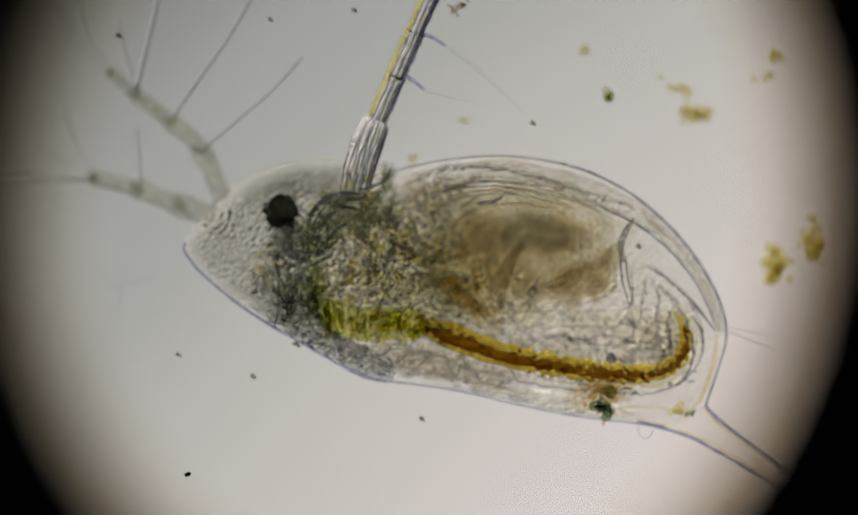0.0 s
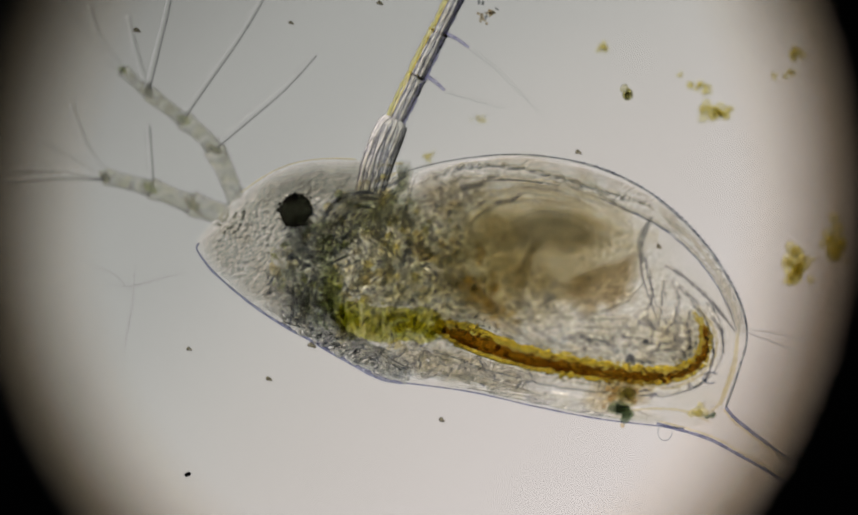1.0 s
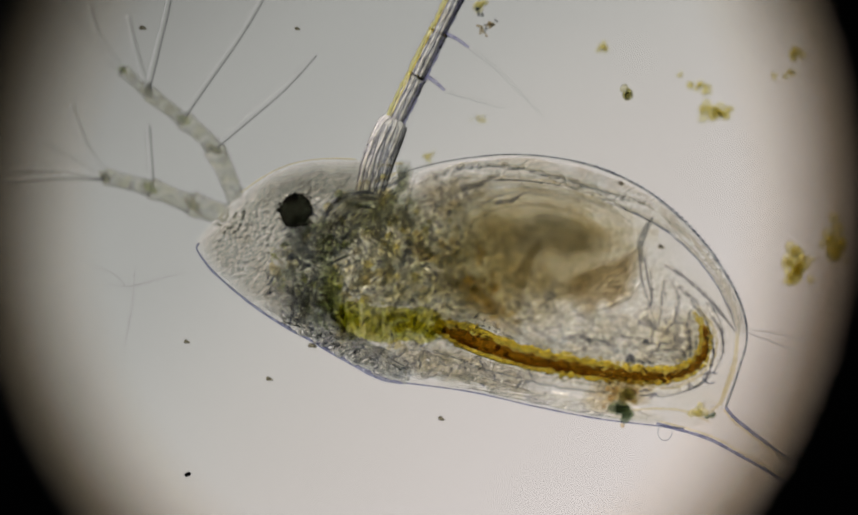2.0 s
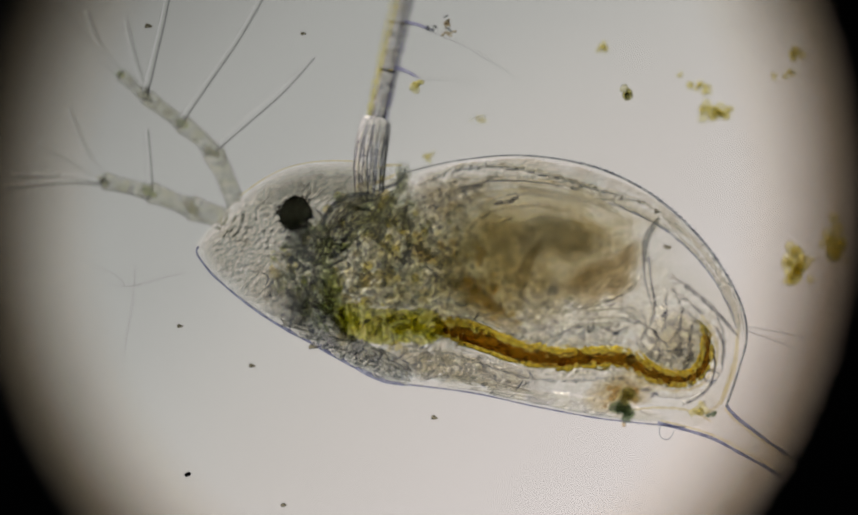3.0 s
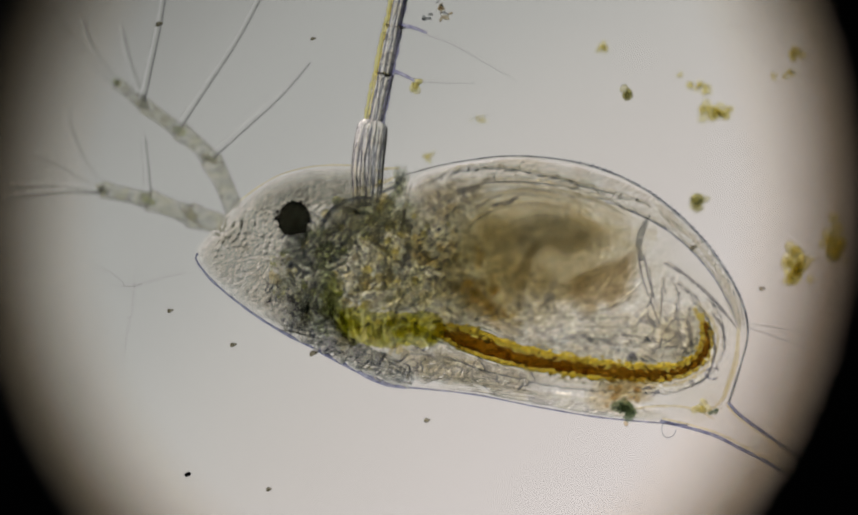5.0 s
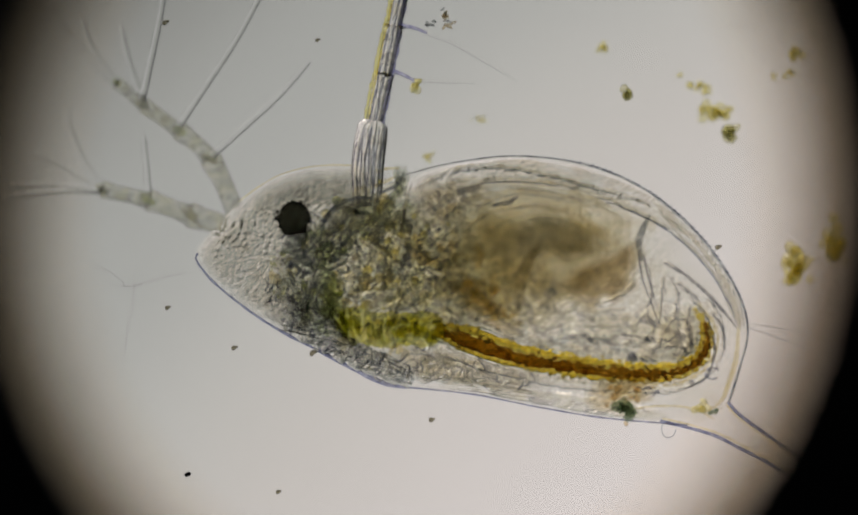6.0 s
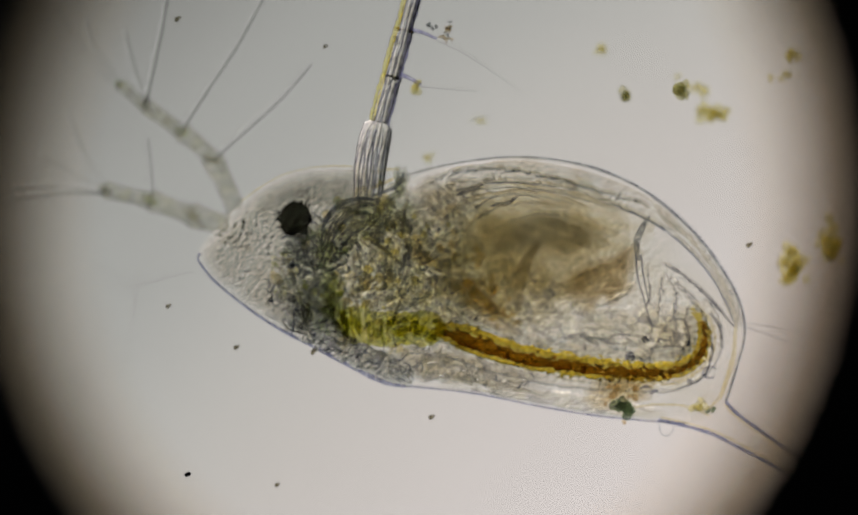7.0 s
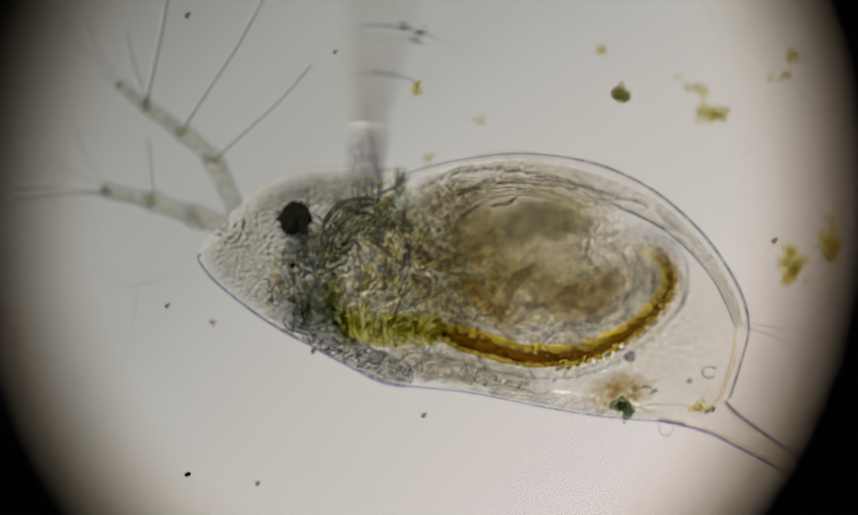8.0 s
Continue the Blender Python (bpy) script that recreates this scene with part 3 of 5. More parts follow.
def fore_body():
    rnd = random.Random(11)
    mass = [(560, 470), (580, 400), (630, 360), (700, 340), (775, 330), (850, 360), (890, 480), (895, 590), (840, 640), (740, 650), (660, 630), (590, 580), (560, 530)]
    edge = ragged(bs(mass, 10, True), 40, 40, 3)
    part("body_tissue", Form().pad(edge, B(720, 500), 12, 10, 5.6, 17, 3.0, True, seed=3, soft=3.0), PULP, flea, "crumpled grey-brown body tissue")
    front = [(478, 500), (505, 440), (535, 400), (600, 365), (650, 372), (662, 420), (630, 490), (628, 570), (640, 635), (570, 596), (515, 550)]
    part("gland_tissue", Form().pad(ragged(bs(front, 10, True), 34, 26, 8), B(572, 500), 30, 8, 6, 15, 3.0, True, 8, soft=1.8), GREENPULP, flea, "dark green crumpled gland tissue")
    upper = [(600, 378), (650, 350), (700, 345), (765, 340), (790, 372), (770, 410), (710, 425), (640, 425)]
    part("gland_tissue", Form().pad(ragged(bs(upper, 10, True), 24, 24, 6), B(695, 385), 44, 8, 6, 15, 3.0, True, 18, soft=1.6), GREENSOFT, flea, "dark green crumpled gland tissue")
    knob = [(724, 300), (738, 290), (752, 292), (757, 312), (754, 338), (738, 356), (705, 378), (684, 384), (690, 366), (715, 346), (726, 326)]
    part("neck_gland", Form().pad(ragged(bs(knob, 8, True), 6, 12, 4), B(732, 337), 35, 6, 4, 12, 3.0, True, 31, soft=1.6), GREENSOFT, flea, "dark green crumpled knob at the neck")
    side = [(585, 470), (612, 470), (628, 520), (640, 580), (622, 610), (596, 585), (584, 530)]
    part("gland_tissue", Form().pad(ragged(bs(side, 8, True), 12, 16, 9), B(610, 545), 50, 6, 4, 12, 3.0, True, 19, soft=1.3), LEAFGREEN, flea, "bright green gland tissue beside the gut")
    core = [(630, 430), (660, 390), (730, 375), (810, 385), (870, 440), (905, 530), (900, 600), (830, 610), (740, 590), (660, 575), (632, 510)]
    part("body_tissue", Form().pad(ragged(bs(core, 10, True), 36, 30, 19), B(755, 490), 48, 6, 4, 17, 3.4, True, 26, soft=1.8), MOTTLE, flea, "mottled yellow-brown and grey-green body tissue")
    nape = [(755, 338), (800, 315), (870, 312), (915, 335), (890, 395), (820, 440), (765, 410)]
    part("neck_tissue", Form().pad(ragged(bs(nape, 10, True), 20, 24, 14), B(825, 365), 40, 7, 5, 13, 3.0, True, 24, 1.5, soft=1.5), GRAIN, flea, "grainy clear tissue behind the neck")
    belly = [(690, 622), (800, 630), (900, 652), (990, 680), (1010, 722), (940, 722), (860, 704), (740, 684), (690, 660)]
    part("back_tissue", Form().pad(ragged(bs(belly, 10, True), 10, 24, 12), B(840, 672), -20, 7, 5, 13, 3.0, True, 22, 1.5, soft=2.0), GRAIN, flea, "grainy grey-brown tissue below the gut")
    hem = [(478, 540), (498, 505), (540, 500), (590, 550), (640, 600), (700, 634), (745, 662), (752, 690), (728, 697), (653, 667), (577, 625), (512, 588)]
    part("back_tissue", Form().pad(ragged(bs(hem, 10, True), 12, 18, 2), B(640, 620), 15, 7, 8, 12, 2.6, True, 12, 1.2, soft=3.0), BLUEPULP, flea, "grey-blue wrinkled back tissue")
    under = [(800, 668), (900, 694), (1000, 712), (1120, 733), (1200, 752), (1225, 764), (1190, 772), (1100, 762), (980, 738), (860, 711), (800, 700)]
    part("back_skin", Form().pad(ragged(bs(under, 10, True), 3, 20, 5), B(1020, 731), 5, 5, 4, 9, 3.4, True, 6, 0.7), FLAP, flea, "clear wrinkled skin along the back")
    fat, green = Form(), Form()
    count = 0
    while count < 150:
        x, y = rnd.uniform(490, 840), rnd.uniform(335, 665)
        if not inside(x, y) or y > 500 + 0.6 * (x - 430):
            continue
        count += 1
        r = rnd.uniform(5, 14)
        f = green if (x < 620 and rnd.random() < 0.75) or rnd.random() < 0.12 else fat
        f.blob(B(x, y, rnd.uniform(-60, 60)), (r, r * rnd.uniform(0.5, 1), r), rnd.uniform(0, 3), 0.2, 8, 5, rnd.uniform(0, 50))
    tagged(part("fat_cells", fat, CELL, flea, "packed pale yellow-brown fat cells"), kind="stuff")
    tagged(part("green_cells", green, GREENCELL, flea, "packed dark green cells"), kind="stuff")
    liver = Form()
    for k in range(40):
        u, q = rnd.uniform(0, 1), rnd.uniform(4, 11)
        liver.blob(B(820 + 130 * u + rnd.gauss(0, 17), 445 + 155 * u ** 1.2 + rnd.gauss(0, 16), rnd.uniform(90, 140)), (q, q * rnd.uniform(0.4, 0.9), q * 0.5), rnd.uniform(0, 3), 0.3, 9, 6, k)
    tagged(part("liver_tissue", liver, ORANGECELL, flea, "streak of crumpled orange-brown liver cells"), kind="stuff")
    spot = [(742, 440), (765, 436), (792, 452), (800, 474), (778, 480), (752, 466)]
    part("brown_spot", Form().pad(ragged(bs(spot, 6, True), 8, 12, 2), B(770, 458), 30, 6, 2, 12, 3.0, False, 33, soft=1.4), UMBER, flea, "soft dark brown spot")
    base = [(770, 415), (850, 405), (950, 412), (1060, 432), (1110, 485), (1080, 550), (1010, 605), (930, 650), (850, 620), (790, 540), (760, 470)]
    part("limb_base", Form().pad(ragged(bs(base, 8, True), 26, 50, 7), B(890, 500), 85, 10, 5, 40, 5.0, False, 35, soft=1.5), LIMBPAD, flea, "soft brown bases of the limbs")
    hollow = [(800, 410), (900, 352), (1020, 350), (1110, 392), (1165, 460), (1160, 530), (1090, 575), (980, 595), (880, 575), (805, 500)]
    part("limb_base", Form().pad(ragged(bs(hollow, 8, True), 20, 40, 17), B(985, 465), -95, 8, 4, 30, 4.5, False, 55, soft=2.0), DEEPPAD, flea, "soft brown hollow behind the limbs")
    lower = [(880, 490), (960, 472), (1060, 492), (1170, 470), (1192, 500), (1130, 540), (1030, 562), (950, 612), (900, 580)]
    part("limb_base", Form().pad(ragged(bs(lower, 8, True), 22, 40, 27), B(1010, 525), 88, 8, 4, 40, 5.0, False, 45, soft=1.3), LIMBPAD, flea, "soft brown bases of the limbs")
    band = [(815, 470), (850, 478), (890, 520), (935, 560), (955, 605), (920, 612), (870, 590), (830, 545)]
    part("ochre_band", Form().pad(ragged(bs(band, 8, True), 14, 22, 5), B(880, 545), 110, 8, 4, 16, 3.4, True, 51, soft=1.3), STREAK, flea, "soft ochre band beside the gut")
    drops = Form()
    for k in range(24):
        q = rnd.uniform(3, 8.5)
        drops.blob(B(rnd.gauss(715, 55), rnd.gauss(480, 52), rnd.uniform(50, 70)), (q, q * rnd.uniform(0.6, 1), q * 0.6), rnd.uniform(0, 3), 0.3, 9, 6, k)
    tagged(part("fat_drops", drops, GLINT, flea, "scattered glinting yellow fat drops"), kind="stuff")
    # short creases all over the fore body, thickest behind the eye and along the back
    dark, pale = Form(), Form()
    areas = ((bs(front, 6, True), 170, 0.55, -0.9, (470, 680, 360, 640)), (bs(hem, 6, True), 150, 0.5, -0.5, (480, 810, 515, 705)),
             (bs(mass, 6, True), 130, 0.35, -0.4, (550, 900, 325, 655)), (bs(belly, 6, True), 60, 0.4, -0.2, (690, 1015, 615, 725)))
    for area, count, share, lean, (x0, x1, y0, y1) in areas:
        left = count
        while left:
            at = B(rnd.uniform(x0, x1), rnd.uniform(y0, y1), rnd.uniform(15, 60))
            if not within(at, area):
                continue
            left -= 1
            a, ln, q = lean + rnd.gauss(0, 0.9), rnd.uniform(9, 30), rnd.uniform(0.8, 1.9)
            path = [at]
            for n in range(6):
                path.append(path[-1] + Vector((math.cos(a), math.sin(a), 0)) * ln / 6)
                a += rnd.gauss(0, 0.45)
            if not within(path[-1], area):
                continue
            ink = rnd.random() < share
            (dark if ink else pale).tube(path, [q * (1.0 if ink else 1.5) * w for w in (0.3, 0.9, 1.2, 1.2, 1.1, 0.8, 0.3)], 6)
    tagged(part("creases", dark, INK, flea, "fine dark creases of the body tissue"), kind="stuff")
    tagged(part("pale_creases", pale, FOLD, flea, "fine pale creases of the body tissue"), kind="stuff")
    for pts, r, mat in (([(590, 428), (600, 388), (624, 362), (664, 352), (690, 356)], 4.2, INK), ([(600, 430), (612, 396), (634, 374), (668, 364)], 4.0, FOLD), ([(610, 432), (622, 404), (648, 384), (680, 376)], 2.6, INK),
                        ([(616, 438), (632, 412), (658, 394), (686, 388)], 3.6, FOLD), ([(624, 446), (644, 420), (672, 404)], 2.4, INK), ([(688, 346), (712, 340), (734, 328), (744, 306)], 3.2, INK), ([(684, 334), (706, 326), (728, 316)], 3.0, ORANGECELL)):
        p = bs([(x, y, 62) for x, y in pts], 8)
        part("muscle_band", Form().tube(p, [0.5 + r * math.sin(math.pi * k / (len(p) - 1)) ** 0.6 for k in range(len(p))], 8), mat, flea)
    # sinews and muscle bands from the neck to the back
    for pts, r, mat in (([(590, 400), (615, 372), (650, 362), (700, 366)], 5, DARKFIBRE), ([(600, 420), (640, 380), (690, 350), (745, 318)], 8, FIBRE),
                        ([(688, 303), (712, 298), (736, 299)], 2.4, YOLK), ([(660, 340), (650, 400), (640, 450), (600, 520)], 7, FIBRE),
                        ([(690, 345), (690, 400), (680, 470), (650, 540)], 7, FIBRE), ([(700, 385), (760, 410), (800, 460), (830, 520)], 10, FIBRE),
                        ([(752, 446), (768, 452), (787, 466)], 9, DARKFIBRE), ([(706, 378), (702, 420), (708, 470), (700, 520)], 5, DARKFIBRE), ([(735, 385), (752, 420), (742, 465), (722, 500)], 4, DARKFIBRE), ([(655, 430), (660, 480), (650, 540)], 4, DARKFIBRE),
                        ([(610, 560), (650, 520), (700, 500), (760, 505)], 7, FIBRE)):
        p = bs([(x, y, rnd.uniform(-30, 40)) for x, y in pts], 7)
        part("muscle_band", Form().tube(p, [r * (0.7 + 0.5 * math.sin(math.pi * k / (len(p) - 1))) for k in range(len(p))], 8), mat, flea)


def fore_gut():
    p = bs([(618, 572, 0), (628, 574, 0), (646, 580, 0), (690, 592, 0), (740, 592, 0), (785, 594, 0), (815, 598, 0)], 8)
    r = [(14 + 18 * min(1, k / 14)) * (1 + 0.35 * noise.noise(Vector((k * 0.31, 4, 0)))) * min(1, 0.12 + (len(p) - 1 - k) / 8) for k in range(len(p))]
    for q in p:
        q.z = 45
    g = part("fore_gut", Form().tube(p, r, 14, 0.8), GREENGUT, flea, "green gut with upright striations")
    rnd = random.Random(17)
    for k in range(4, len(p) - 3):
        c, u = p[k], k / len(p)
        for n in range(2):
            lump = u > 0.55
            size = (rnd.uniform(6, 11), rnd.uniform(5, 9), 6) if lump else (rnd.uniform(1.6, 3.2), r[k] * rnd.uniform(0.4, 0.8), 6)
            part("gut_cell", Form().blob((c.x + rnd.uniform(-7, 7), c.y + rnd.uniform(-0.7, 0.7) * (r[k] - size[1] * 0.6), 62), size, rnd.uniform(-0.25, 0.25), 0.35, 8, 6, k + 50 * n), STRIA if n and not lump else GREENGUT, g)


# the hind gut and abdomen bend as a chain of short stiff pieces
# the course of the gut, from the fore gut to the vent, in each posture
REST = [(835, 606), (900, 633), (1000, 660), (1100, 677), (1180, 684), (1232, 683), (1270, 664), (1286, 634), (1284, 600), (1266, 570)]
DIP = [(835, 600), (900, 624), (960, 645), (1030, 654), (1100, 652), (1145, 656), (1190, 681), (1225, 692), (1260, 690), (1283, 667), (1288, 637), (1285, 608), (1272, 588)]
LOOP = [(835, 600), (900, 625), (1000, 658), (1100, 673), (1180, 687), (1240, 692), (1280, 670), (1292, 637), (1280, 607), (1255, 592)]
CURL = [(835, 600), (900, 625), (960, 645), (1030, 655), (1090, 650), (1140, 630), (1185, 607), (1215, 577), (1226, 547), (1220, 519), (1202, 503), (1180, 498)]
TIGHT = [(835, 598), (900, 622), (960, 640), (1020, 648), (1060, 639), (1110, 607), (1150, 562), (1170, 517), (1172, 477), (1157, 437), (1126, 412), (1098, 406)]
OPENING = [(835, 600), (900, 626), (960, 647), (1020, 656), (1080, 652), (1130, 637), (1190, 607), (1225, 572), (1233, 537), (1220, 507), (1195, 482)]
HOOK = [(835, 600), (900, 626), (960, 650), (1020, 665), (1090, 669), (1150, 661), (1200, 644), (1235, 617), (1248, 587), (1240, 562), (1215, 547)]
LOW_HOOK = [(835, 602), (900, 626), (960, 650), (1020, 662), (1100, 671), (1160, 680), (1220, 690), (1262, 682), (1275, 657), (1272, 622), (1255, 602)]
RISING = [(835, 602), (900, 626), (960, 650), (1020, 663), (1100, 671), (1180, 674), (1230, 670), (1258, 650), (1262, 612), (1250, 577), (1235, 557)]
SWEEP = [(835, 604), (900, 628), (960, 650), (1020, 656), (1100, 653), (1150, 650), (1205, 638), (1238, 606), (1236, 575), (1215, 545)]
ROUND = [(835, 610), (900, 632), (960, 647), (1020, 651), (1080, 643), (1140, 614), (1190, 577), (1218, 544), (1228, 514), (1221, 488), (1200, 470), (1174, 463)]
POSTURES = [(0.0, REST), (2.8, REST), (2.9, REST), (3.0, DIP), (3.1, LOOP), (3.2, CURL), (3.3, CURL), (3.4, TIGHT), (3.5, OPENING), (3.6, HOOK), (3.7, HOOK), (3.9, HOOK),
            (4.0, LOW_HOOK), (4.1, RISING), (4.2, RISING), (4.3, REST), (4.4, REST), (7.8, REST), (7.9, SWEEP), (8.0, ROUND)]
LINKS = 38


def chain(points):
    """Poses of the links strung along a posture."""
    p = even(bs([(795, 592)] + points, 12), LINKS)
    out, last = [], 0.0
    for a, b in zip(p, p[1:]):
        h = math.atan2(b.y - a.y, b.x - a.x)
        while h - last > math.pi:
            h -= 2 * math.pi
        while h - last < -math.pi:
            h += 2 * math.pi
        last = h
        c = (a + b) * 0.5
        out.append(pose(c.x * S, c.y * S, 0, 0, 0, math.degrees(h)))
    return out


STEP = 1.01 * sum((a - b).length for a, b in zip(bs([(795, 592)] + REST, 12), bs([(795, 592)] + REST, 12)[1:])) / LINKS


def abdomen():
    links = []
    for k, m in enumerate(chain(REST)):
        u = k / (LINKS - 1)
        wide = 46 - 14 * u
        h = STEP * 0.53
        p = [Vector((x * h, 0, 0)) for x in (-1, -0.5, 0, 0.5, 1)]
        ab = part("abdomen_link", Form().tube(p, [wide] * 5, 14, 0.9, False), ABDOMEN, flea, "clear wrinkled abdomen ring", m)
        g = (27 - 13.5 * u) * min(1, 0.4 + 0.2 * (LINKS - 1 - k), 0.5 + 0.17 * k)
        part("gut_wall", Form().tube(p, [g * (1 + 0.13 * noise.noise(Vector(((k + x) * 0.55, 7, 0)))) for x in (-0.5, -0.25, 0, 0.25, 0.5)], 14, 0.8, False), GUT, ab, "yellow gut wall")
        rnd = random.Random(k)
        # highlights on the gut, built as yellow tubes, strongest on the lit upper edge
        for y, r in ((g * 0.74, 0.16), (g * 0.5, 0.1), (-g * 0.8, 0.11)):
            q = [Vector((x * h, y + rnd.uniform(-0.05, 0.05) * g, g * 0.5)) for x in (-1.05, -0.4, 0.3, 1.05)]
            part("gut_highlight", Form().tube(q, [g * r * rnd.uniform(0.7, 1.3) for _ in q], 7, 1.0, False), HIGHLIGHT, ab, "yellow highlight along the gut's edge")
        if 0 < k < LINKS - 2:
            core = g * (0.5 - 0.14 * u) * min(1, 0.4 + 0.2 * k)
            f = Form().tube([q + Vector((0, -0.14 * g, 0)) for q in p], [core * (1 + 0.3 * noise.noise(Vector(((k + x) * 0.9, 3, 5)))) for x in (-0.5, -0.25, 0, 0.25, 0.5)], 10, 0.7, False)
            for i in range(4):
                f.blob((rnd.uniform(-h, h), rnd.uniform(-0.65, 0.45) * g, rnd.uniform(-4, 4)), (h * rnd.uniform(0.25, 0.7), g * rnd.uniform(0.08, 0.22), g * 0.2), rnd.uniform(-0.6, 0.6), 0.4, 8, 5, k + i)
            part("food", f, FOOD, ab, "dark brown gut contents")
        for y, r, mat in ((g + 5, 2.2, FOLD), (-g - 5, 2.4, FOLD), (-wide, 1.5, MARGIN), (wide - 6, 2.0, FOLD)):
            reach = h * (1 + 0.7 * max(0, min(1, (k - 22) / 5))) if y < 0 else h
            q = [Vector((x * reach, y + rnd.uniform(-0.6, 0.6), 4)) for x in (-1, 0, 1)]
            part("skin_line", Form().tube(q, [r if k < 23 else r * 0.8] * 3, 6, 1.0, False), mat if k < 23 or y > 0 or y < -28 else YOLK, ab)
        # crumpled skin on the inner side of the bend
        if k > 5 and k % 4 == 0:
            rows = ((34, 44),) if k > 28 else ((52, 60),) if 15 < k < 29 else ((44, 50),)
            for i, (off, w) in enumerate(rows):
                ring = [Vector((w * math.cos(a) * rnd.uniform(0.8, 1.2), g + off + w * math.sin(a) * rnd.uniform(0.75, 1.2), 0)) for a in [n * math.pi / 5 for n in range(10)]]
                part("skin_fold", Form().pad(spline(ring, 6, True), Vector((0, g + off, 0)), rnd.uniform(-20, 30), 3, 4.5, rnd.uniform(22, 34), 3.2, True, k * 1.7 + i, 2.2, 3.0), FLAP, ab,
                     "crumpled clear skin")
        links.append(ab)
    rest = chain(REST)
    # sharp folds of the skin; their light and shade is built in: dark-tinted line, bright flank
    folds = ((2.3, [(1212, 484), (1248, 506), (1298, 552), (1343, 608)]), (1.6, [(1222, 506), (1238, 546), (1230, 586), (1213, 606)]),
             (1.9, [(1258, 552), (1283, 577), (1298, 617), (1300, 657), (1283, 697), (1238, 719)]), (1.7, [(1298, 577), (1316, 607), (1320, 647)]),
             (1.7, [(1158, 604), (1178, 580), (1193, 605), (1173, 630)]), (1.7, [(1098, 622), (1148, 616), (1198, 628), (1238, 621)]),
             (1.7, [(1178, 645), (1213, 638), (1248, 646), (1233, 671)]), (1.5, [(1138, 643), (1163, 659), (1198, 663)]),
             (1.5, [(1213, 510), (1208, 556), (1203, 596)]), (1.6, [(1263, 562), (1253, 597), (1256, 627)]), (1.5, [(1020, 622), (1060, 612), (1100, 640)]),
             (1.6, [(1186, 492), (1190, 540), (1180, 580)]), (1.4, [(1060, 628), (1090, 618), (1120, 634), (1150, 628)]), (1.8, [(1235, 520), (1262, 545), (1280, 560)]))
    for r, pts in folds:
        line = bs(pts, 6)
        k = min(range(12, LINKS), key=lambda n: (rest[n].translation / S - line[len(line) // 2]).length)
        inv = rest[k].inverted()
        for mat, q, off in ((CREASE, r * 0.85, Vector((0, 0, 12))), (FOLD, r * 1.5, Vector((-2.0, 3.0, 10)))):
            path = [inv @ ((p + off) * S) / S for p in line]
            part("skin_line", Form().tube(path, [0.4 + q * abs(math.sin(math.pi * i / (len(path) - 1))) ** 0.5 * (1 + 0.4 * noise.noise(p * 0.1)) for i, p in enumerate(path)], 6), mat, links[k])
    return links


def leaf(form, length, width, bow, thick=7, n=14, seed=0):
    """A curved leaf-shaped limb from the origin towards +x."""
    top, low = [], []
    for side in (1, -1):
        for k in range(n + 1):
            u = k / n
            w = width * math.sin(math.pi * min(1, 0.08 + u * 0.92)) ** 0.7
            for j in range(7):
                q = j / 6 * 2 - 1
                x, y = length * u, bow * math.sin(math.pi * u) + w * q
                z = side * thick * math.sqrt(max(0, 1 - q * q)) + 10 * noise.noise(Vector((x * 0.03, y * 0.03, seed)))
                form.v.append(Vector((x, y, z)))
    base = len(form.v) - 2 * (n + 1) * 7
    for s in range(2):
        o = base + s * (n + 1) * 7
        for k in range(n):
            for j in range(6):
                q = (o + k * 7 + j, o + (k + 1) * 7 + j, o + (k + 1) * 7 + j + 1, o + k * 7 + j + 1)
                form.f.append(q if s == 0 else tuple(reversed(q)))
    return form


LEAVES = [(780, 410, 370, 90, 40, -2, 100), (800, 480, 390, 95, 34, 4, -90), (800, 450, 400, 80, 30, 2, 110), (830, 550, 330, 62, 26, 8, -100), (820, 400, 300, 50, 30, -12, -80),
          (860, 520, 320, 70, 14, 12, 120), (800, 390, 330, 36, 26, -6, 90)]


